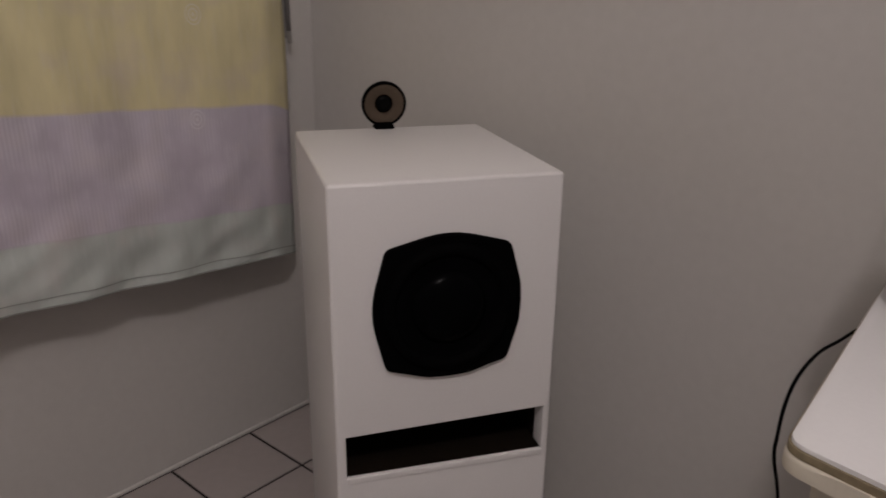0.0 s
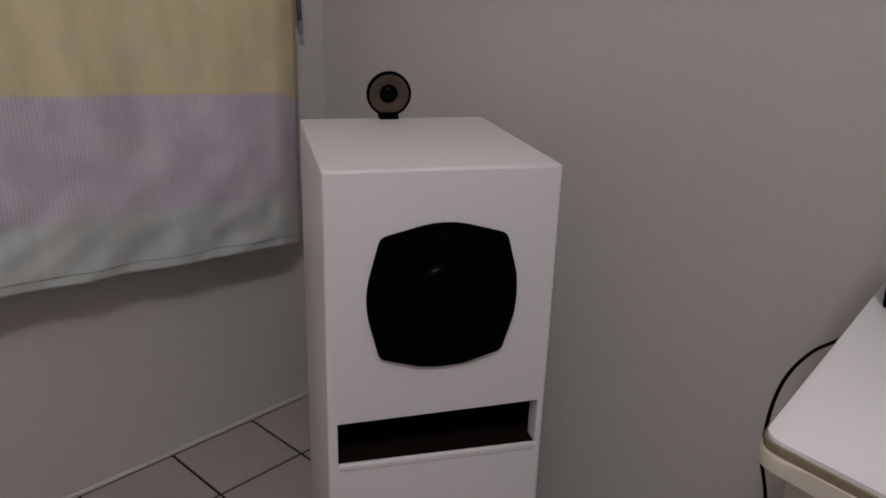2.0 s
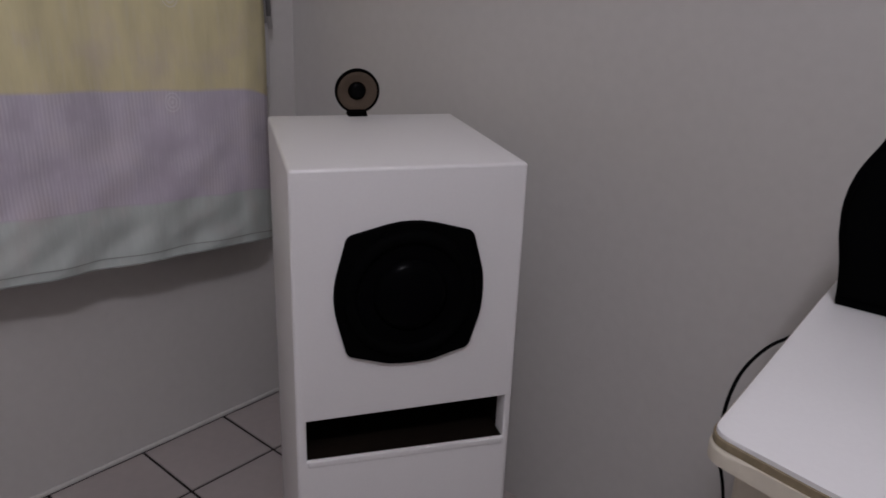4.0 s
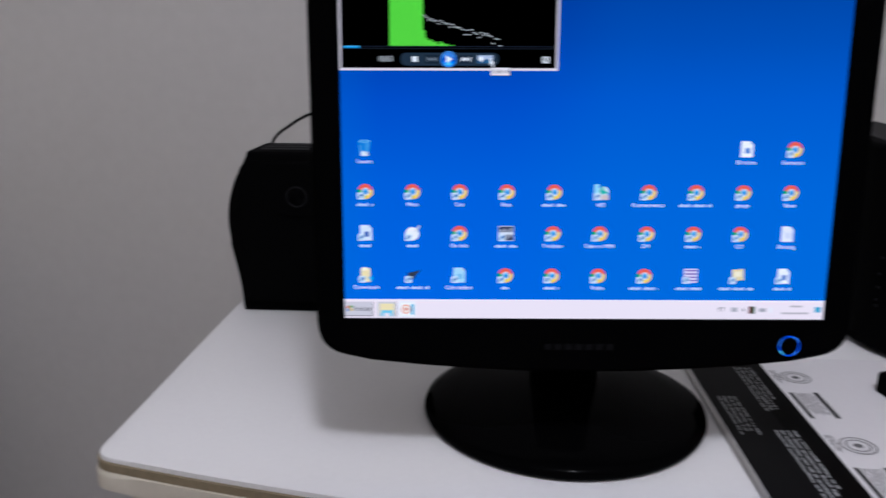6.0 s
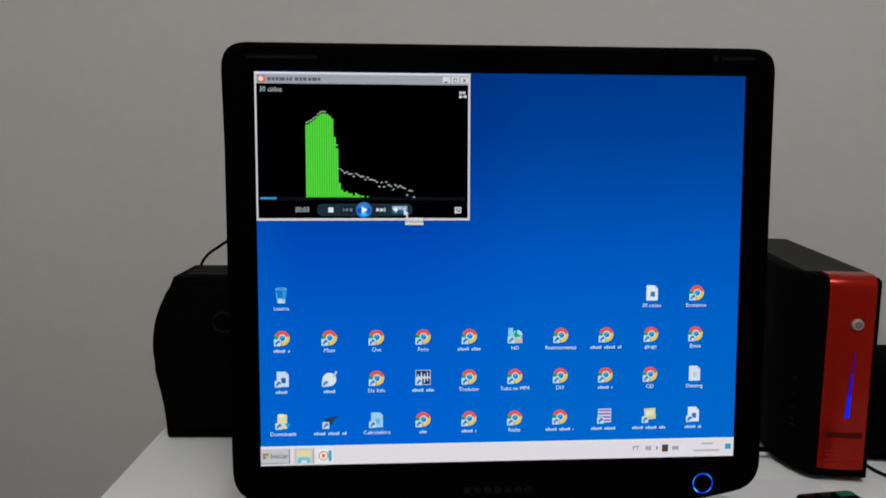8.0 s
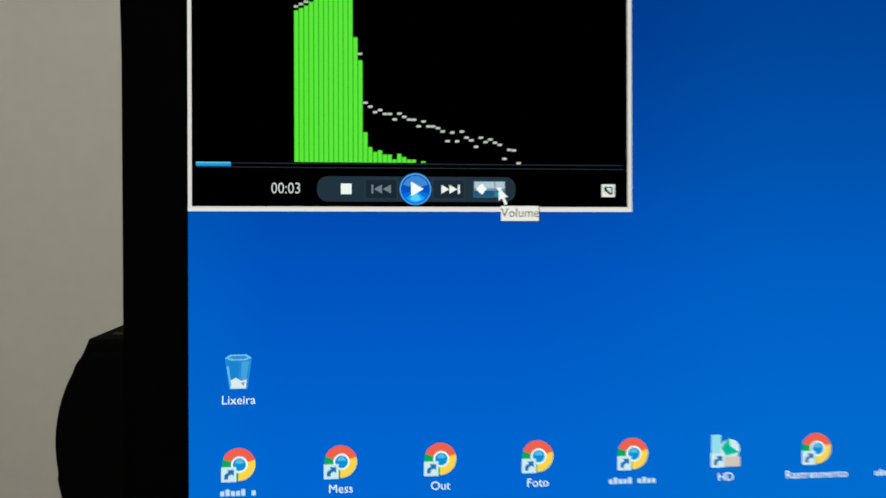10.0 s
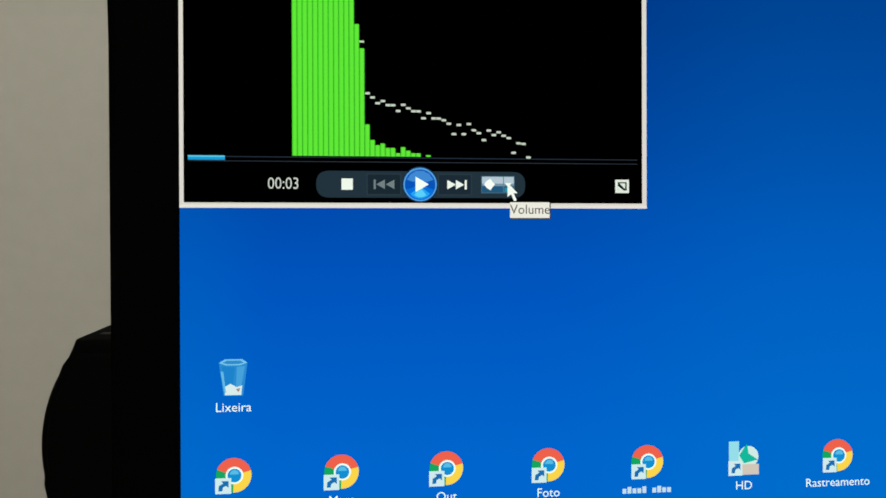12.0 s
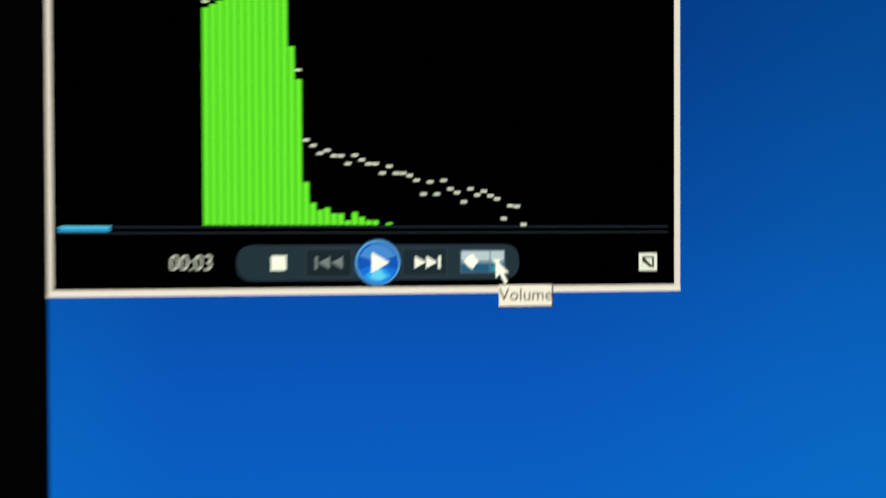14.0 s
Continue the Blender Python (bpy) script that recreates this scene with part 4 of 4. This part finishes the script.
for i, z in enumerate((0.10, 0.083, 0.069, 0.056, 0.05)):
    part("side_port", box(-h - 0.0172, -h - 0.010, 0.020 + 0.0015 * (i % 2), 0.0232, z, z + 0.0026, 0.0004, 1), BEZEL_INK, pc)

modem = base("black_box", pose(0.452, 0.335, TZ, 0, 0, -6), "low rounded black plastic device beside the computer", "device")
part("shell", prism(rounded([(-0.042, 0.002), (0.06, 0.002), (0.06, 0.104), (-0.030, 0.104)], [0.006, 0.006, 0.02, 0.03], 6), -0.055, 0.055, 0.008, 3), PLASTIC, modem, "", smooth=40)
part("device_foot", box(-0.03, 0.05, -0.04, 0.04, 0.0, 0.003), RUBBER, modem)

signal = base("signal_cable", pose(0.26, 0.3, TZ), "black cable trailing behind the monitor on the table", "cable")
part("cord", tube([(0.14, 0.25, TZ + 0.003), (0.20, 0.29, TZ + 0.003), (0.262, 0.30, TZ + 0.006), (0.30, 0.285, TZ + 0.012), (0.33, 0.30, TZ + 0.004), (0.36, 0.33, TZ + 0.003)], 0.0028), RUBBER, signal, "", signal.matrix_basis.inverted())
grey_lead = base("grey_lead", pose(0.45, 0.2, TZ), "thin grey lead lying on the table", "cable")
part("cord", tube([(0.40, 0.30, TZ + 0.002), (0.405, 0.255, TZ + 0.002), (0.43, 0.225, TZ + 0.002), (0.47, 0.215, TZ + 0.002), (0.53, 0.22, TZ + 0.002)], 0.0018), GREY_KEY, grey_lead, "", grey_lead.matrix_basis.inverted())

# ---- printed card under the monitor's edge ----
card = base("printed_card", pose(0.1272, 0.0, TZ, 0, 0, 2.9), "printed card, dark band and white field, lying flat", "card")
part("sheet", box(0.0, 0.0752, -0.06, 0.225, 0.0, 0.0032, 0.0008, 1), PAPER, card, "white card with a grey edge", smooth=None)
part("white_field", box(0.0754, 0.215, -0.06, 0.225, 0.0, 0.0009), PAPER, card, "white printed paper", smooth=None)
part("dark_band", box(0.0035, 0.0738, -0.0595, 0.2245, 0.0033, 0.0036), CARD_DARK, card, "dark grey printed band", smooth=None)
part("black_band", box(0.050, 0.0738, -0.0595, 0.2240, 0.0037, 0.0039), CARD_BLACK, card, "", smooth=None)
part("edge_strip", box(-0.0012, 0.0033, -0.0598, 0.2248, 0.0006, 0.0034, 0.0005, 1), STEEL, card, "grey cut edge", smooth=None)
rnd = random.Random(4)


def text_rows(name, x0, x1, rows, y0, y1, mat, z, broken=0.2, wide=0.5):
    """Unreadable lines of print that run along the card."""
    bm = bmesh.new()
    pitch = (x1 - x0) / rows
    for i in range(rows):
        x = x0 + pitch * i
        end = y0 + (y1 - y0) * rnd.uniform(0.0, broken)
        y = y1
        while y > end + 0.004:
            ln = rnd.uniform(0.0016, 0.0052)
            j = pitch * rnd.uniform(-0.06, 0.06)
            box(x + j, x + j + pitch * wide * rnd.uniform(0.75, 1.1), max(end, y - ln), y, z, z + 0.0002, bm=bm)
            y -= ln + (0.0008 if rnd.random() < 0.75 else 0.0026)
    part(name, bm, mat, card, smooth=None)


text_rows("print_line", 0.0455, 0.0640, 4, 0.090, 0.190, INK_LIGHT, 0.0041, 0.3, 0.5)
text_rows("print_line", 0.0115, 0.0300, 4, 0.030, 0.124, INK_LIGHT, 0.0041, 0.3, 0.5)
text_rows("print_line", 0.0400, 0.0590, 4, -0.055, 0.062, INK_LIGHT, 0.0041, 0.25, 0.5)
for y in (0.176, 0.046):
    em = bmesh.new()
    for q0, q1 in ((0.0, 0.0035), (0.0083, 0.0096), (0.0124, 0.0137)):
        for i in range(28):
            a0, a1 = 2 * math.pi * i / 28, 2 * math.pi * (i + 1) / 28
            em.faces.new([em.verts.new((0.0995 + q * math.cos(a), y + q * math.sin(a), 0.0013)) for q, a in ((q0, a0), (q1, a0), (q1, a1), (q0 + 1e-5, a1))])
    part("printed_emblem", em, INK_GREY, card, smooth=None)
    text_rows("emblem_line", 0.0795, 0.0862, 3, y - 0.013, y + 0.016, INK_GREY, 0.0011, 0.1, 0.4)
    part("print_bar", box(0.0808, 0.0842, y - 0.084, y - 0.034, 0.0011, 0.0013), INK_DARK, card, smooth=None)
    text_rows("print_block", 0.0862, 0.1015, 6, y - 0.082, y - 0.035, INK_GREY, 0.0011, 0.2, 0.35)
    part("print_bar", box(0.1025, 0.1066, y - 0.083, y - 0.033, 0.0011, 0.0013), INK_DARK, card, smooth=None)

# ---- remote control ----
remote = base("remote_control", pose(0.3090, 0.1690, TZ + 0.0009, 0, 0, 12), "black remote control with rubber keys, lying on the table", "remote control")
part("body", slab(rounded([(-0.029, 0.0), (-0.026, -0.18), (0.026, -0.18), (0.029, 0.0)], [0.006, 0.012, 0.012, 0.006]), 0.0, 0.0185, 0.003, 3), PLASTIC, remote, "", smooth=40)


def key(x, y, w, d, mat, name="key"):
    part(name, box(x - w / 2, x + w / 2, y - d / 2, y + d / 2, 0.0183, 0.0204, 0.0009, 2), mat, remote, smooth=40)


key(0.0165, -0.010, 0.016, 0.008, GREEN_KEY, "green_key")
key(-0.004, -0.009, 0.011, 0.006, GREY_KEY)
key(-0.0195, -0.008, 0.010, 0.006, RED_KEY, "red_key")
for i in range(9):
    for k in range(4):
        key(-0.0195 + 0.013 * k, -0.0265 - 0.0145 * i, 0.0085, 0.0052, GREY_KEY)
        part("key_mark", box(-0.0211 + 0.013 * k, -0.0179 + 0.013 * k, -0.0273 - 0.0145 * i, -0.0257 - 0.0145 * i, 0.0205, 0.0206), INK_GREY, remote, smooth=None)

# ---- white loudspeaker box ----
SX, SY, SYAW, BW, BD, BH = -0.9025, 0.1935, 56.94, 0.3442, 0.4029, 0.825
sub = base("loudspeaker_box", pose(SX, SY, 0, 0, 0, SYAW), "tall white-painted loudspeaker box with a slot port", "loudspeaker")
w = BW / 2
U0, U1, Z0, Z1, DEEP = -0.1567, 0.1608, 0.3640, 0.4405, 0.30
cab = bmesh.new()
o = [cab.verts.new((x, 0, z)) for x, z in ((-w, 0), (w, 0), (w, BH), (-w, BH))]
bk = [cab.verts.new((x, BD, z)) for x, z in ((-w, 0), (w, 0), (w, BH), (-w, BH))]
s_ = [cab.verts.new((x, 0, z)) for x, z in ((U0, Z0), (U1, Z0), (U1, Z1 + 0.0015), (U0, Z1 - 0.0055))]
si = [cab.verts.new((x, 0.034, z)) for x, z in ((U0, Z0), (U1, Z0), (U1, Z1 + 0.0015), (U0, Z1 - 0.0055))]
for i in range(4):
    j = (i + 1) % 4
    cab.faces.new((o[i], o[j], s_[j], s_[i]))
    cab.faces.new((s_[i], s_[j], si[j], si[i]))
    cab.faces.new((o[i], bk[i], bk[j], o[j]))
cab.faces.new(bk)
bmesh.ops.recalc_face_normals(cab, faces=cab.faces)
cab.edges.ensure_lookup_table()
outer_e = [e for e in cab.edges if all(v in o or v in bk for v in e.verts)]
slot_e = [e for e in cab.edges if all(v in s_ for v in e.verts)]
bmesh.ops.bevel(cab, geom=slot_e, offset=0.0035, segments=3, affect="EDGES", profile=0.5)
outer_e = [e for e in cab.edges if (abs(abs(e.verts[0].co.x) - w) < 1e-5 or abs(e.verts[0].co.z - BH) < 1e-5 or abs(e.verts[0].co.z) < 1e-5) and (abs(abs(e.verts[1].co.x) - w) < 1e-5 or abs(e.verts[1].co.z - BH) < 1e-5 or abs(e.verts[1].co.z) < 1e-5) and len(e.link_faces) == 2 and e.calc_face_angle(0) > 1.0]
bmesh.ops.bevel(cab, geom=outer_e, offset=0.0055, segments=4, affect="EDGES", profile=0.5)
part("cabinet", cab, WHITE_PAINT, sub, "white enamel cabinet with rounded edges", smooth=40)
duct = bmesh.new()
a = [duct.verts.new((x, 0.034, z)) for x, z in ((U0, Z0), (U1, Z0), (U1, Z1), (U0, Z1))]
b = [duct.verts.new((x, DEEP, z)) for x, z in ((U0, Z0), (U1, Z0), (U1, Z1), (U0, Z1))]
for i in range(4):
    j = (i + 1) % 4
    duct.faces.new((a[i], a[j], b[j], b[i]))
duct.faces.new(b)
part("port_lip", box(U0 + 0.0005, U1 - 0.0005, -0.0012, 0.0065, Z0 - 0.0115, Z0 + 0.0012, 0.0030, 4), WHITE_PAINT, sub, "rounded white lower lip of the port", smooth=40)
# floor and duct carry the slot's shade in their near-black colour
part("port_floor", box(U0 + 0.0002, U1 - 0.0002, 0.0068, 0.0338, Z0 - 0.0002, Z0 + 0.0006), DARK_BOARD, sub, "unpainted floor of the port, slot shade in its colour", smooth=None)
part("port_duct", duct, DARK_BOARD, sub, "unpainted slot port, its shade put into the dark colour", smooth=None)
# driver
DU, DZ = -0.001, 0.6345
pts = []
for rot in range(4):
    cs, sn = (1, 0, -1, 0)[rot], (0, 1, 0, -1)[rot]
    for x, z in ((0.1085, -0.034), (0.1115, -0.016), (0.1122, 0.0), (0.1115, 0.016), (0.1085, 0.034), (0.0935, 0.0925)):
        pts.append((x * cs - z * sn, x * sn + z * cs))
out = rounded(pts, [0.006, 0, 0, 0, 0.006, 0.009] * 4, 5)
drv = part("driver", prism(out, -0.0075, 0.001, 0.003, 3), RUBBER, sub, "black woofer with a wide moulded frame", pose(DU, 0, DZ), 40)
part("surround", lathe([(0.100, 0.0072), (0.0985, 0.011), (0.094, 0.0145), (0.088, 0.0158), (0.082, 0.0140), (0.0785, 0.0095), (0.0775, 0.0078)], "y", 72), RUBBER, drv, "rolled rubber surround", smooth=50)
part("cone", lathe([(0.0785, 0.0095), (0.060, 0.0092), (0.045, 0.0089), (0.034, 0.0086)], "y", 72), CONE, drv, "", smooth=50)
part("dust_cap", lathe([(0.056, 0.0091), (0.054, 0.0125), (0.047, 0.0180), (0.037, 0.0225), (0.024, 0.0260), (0.011, 0.0278), (0.0, 0.0283)], "y", 56), CONE, drv, "domed black cap", smooth=60)
for k in range(8):
    ang = radians(45 * k + 22.5)
    part("screw", lathe([(0, 0.0094), (0.0028, 0.0090), (0.0034, 0.0078), (0.0034, 0.006)], "y", 12), RUBBER, drv, "", pose(0.1045 * math.cos(ang), 0, 0.1045 * math.sin(ang)))

# ---- small tweeter on top of the box ----
tw = base("tweeter", sub.matrix_basis @ pose(-0.0115, BD - 0.016, BH), "small round tweeter with a brown-grey face on a short foot", "tweeter")
tilt = pose(0, 0, 0.0448, 6, 0, 0)
part("shell", lathe([(0.0355, 0.0005), (0.0385, 0.004), (0.0407, 0.0015), (0.0407, -0.006), (0.036, -0.016), (0.025, -0.026), (0.012, -0.032), (0, -0.033)], "y", 56), PLASTIC, tw, "black rounded housing", tilt, 50)
part("face", lathe([(0.0362, 0.001), (0.034, 0.0022), (0.027, -0.0005), (0.0165, -0.004)], "y", 56), TAUPE, tw, "brown-grey paper cone", tilt, 50)
part("dome", lathe([(0.0168, -0.004), (0.015, 0.0005), (0.010, 0.0036), (0.004, 0.0048), (0, 0.005)], "y", 40), surface("shiny_dark_dome", (0.002, 0.002, 0.002), 0.12, vary=0.1, grain=200, bump=0.0, spec=0.05), tw, "dark shiny dome", tilt, 60)
part("foot", prism(rounded([(-0.0185, 0.0), (0.0185, 0.0), (0.0150, 0.012), (-0.0150, 0.012)], 0.003), -0.006, 0.020, 0.0015), PLASTIC, tw)

# ---- curtain ----
CX, CY0, CY1, SLOPE, FOOTZ, HEADZ = -1.598, -1.20, 0.461, 0.0675, 0.482, 1.481
curtain = base("curtain", pose(0, 0, 0), "hanging cotton sheet striped yellow, lilac and pale green", "curtain")


def fold(y, s):
    """Depth of the folds at a place along the cloth; s is 0 at the hem and 1 at the rail."""
    n1 = noise.noise((y * 3.1, s * 0.8, 1.7)) * (0.005 + 0.012 * s)
    n2 = noise.noise((y * 8.5 + s * 1.3, s * 2.2, 4.1)) * 0.010 * (1 - 0.4 * s)
    n3 = noise.noise((y * 13 - 16 * s, s * 11 + y * 4, 9.3)) * 0.0105 * max(0, 1 - 2.2 * s)
    return n1 + n2 + n3


def cloth_point(y, s, zz, out=0.0):
    """A point of the cloth; the edge by the corner curls back to the window frame."""
    e = max(0.0, (y - (CY1 - 0.06)) / 0.06) ** 2
    return (CX + fold(y, s) * (1 - 0.7 * e) + out - 0.060 * e, y + 0.044 * e, zz - SLOPE * (y - CY1) - 0.026 * e)


ny, nz = 150, 90
cl = bmesh.new()
uvc = cl.loops.layers.uv.new("uv")
grid = []
for i in range(ny + 1):
    y = CY0 + (CY1 - CY0) * i / ny
    colm = []
    for k in range(nz + 1):
        s = (k / nz) ** 1.35
        zz = FOOTZ + (HEADZ - FOOTZ) * s
        edge = 0.006 * noise.noise((zz * 6, 0.3, 2.2)) if i == ny else 0.0
        colm.append((cl.verts.new(Vector(cloth_point(y, s, zz)) + Vector((0, edge, 0))), (y - CY0, zz - FOOTZ)))
    grid.append(colm)
for i in range(ny):
    for k in range(nz):
        q = (grid[i][k], grid[i + 1][k], grid[i + 1][k + 1], grid[i][k + 1])
        f = cl.faces.new([v for v, _ in q])
        for lp, (_, uv) in zip(f.loops, q):
            lp[uvc].uv = uv
cloth = part("cloth", cl, FABRIC, curtain, smooth=80)
th = cloth.modifiers.new("thickness", "SOLIDIFY")
th.thickness, th.offset = 0.0012, 0
hem = bmesh.new()
for z0, z1, d in ((0.0175, 0.0195, 0.0022), (-0.0005, 0.0022, 0.0024)):
    prev = None
    for i in range(ny + 1):
        y = CY0 + (CY1 - CY0) * i / ny
        pair = []
        for zz in (FOOTZ + z0, FOOTZ + z1):
            s = max(0, (zz - FOOTZ) / (HEADZ - FOOTZ))
            pair.append(hem.verts.new(cloth_point(y, s, zz, d)))
        if prev:
            hem.faces.new((prev[0], pair[0], pair[1], prev[1]))
        prev = pair
part("hem_seam", hem, surface("seam_thread", (0.30, 0.32, 0.30), 0.9, vary=0.1, grain=300, bump=0.2), curtain, "stitched hem line", smooth=80)
rail = lathe([(0.0, -0.9), (0.011, -0.9), (0.011, 0.9), (0.0, 0.9)], "y", 20)
part("rail", rail, STEEL, curtain, "plain metal curtain rail", pose(CX, -0.35, 1.535, -3.86, 0, 0), 40)

for y in (-1.0, 0.35):
    part("bracket", tube([(XW, y, 1.535 - SLOPE * (y + 0.35)), (XW + 0.05, y, 1.535 - SLOPE * (y + 0.35)), (CX, y, 1.535 - SLOPE * (y + 0.35))], 0.006), STEEL, curtain)

# ---- floor: dark joints below, one tile after another above ----
floor = structure("floor", box(XW, XE, YS, YW, -0.1, -0.004), GROUT, "pale ceramic tile floor with dark joints")
PITCH, JOINT = 0.2173, 0.0075
tile_mesh = {}


def tile_piece(wx, wy):
    k = (round(wx, 4), round(wy, 4))
    if k not in tile_mesh:
        bm = bmesh.new()
        x, y, b_ = wx / 2, wy / 2, 0.0018
        lo = [bm.verts.new((sx * x, sy * y, -0.004)) for sx, sy in ((-1, -1), (1, -1), (1, 1), (-1, 1))]
        mi = [bm.verts.new((sx * x, sy * y, -b_ * 0.6)) for sx, sy in ((-1, -1), (1, -1), (1, 1), (-1, 1))]
        hi = [bm.verts.new((sx * (x - b_), sy * (y - b_), 0)) for sx, sy in ((-1, -1), (1, -1), (1, 1), (-1, 1))]
        for p_, q_ in ((lo, mi), (mi, hi)):
            for i in range(4):
                bm.faces.new((p_[i], p_[(i + 1) % 4], q_[(i + 1) % 4], q_[i]))
        bm.faces.new(hi)
        tile_mesh[k] = mesh_of("tile", bm, TILE)
    return tile_mesh[k]


JX, JY = -1.4938, 0.1457
xs = [XW + 0.0068] + [JX + PITCH * i for i in range(16) if JX + PITCH * i < XE - 0.02] + [XE]
ys = sorted([YW] + [JY + PITCH * i for i in range(-14, 3) if YS + 0.02 < JY + PITCH * i < YW - 0.02] + [YS])
for i, (x0, x1) in enumerate(zip(xs, xs[1:])):
    for k, (y0, y1) in enumerate(zip(ys, ys[1:])):
        jx0, jx1 = (0 if i == 0 else JOINT / 2), (0 if i == len(xs) - 2 else JOINT / 2)
        jy0, jy1 = (0 if k == 0 else JOINT / 2), (0 if k == len(ys) - 2 else JOINT / 2)
        t_ = new("tile", tile_piece(x1 - x0 - jx0 - jx1, y1 - y0 - jy0 - jy1))
        t_.parent = floor
        t_.location = ((x0 + jx0 + x1 - jx1) / 2, (y0 + jy0 + y1 - jy1) / 2, 0)
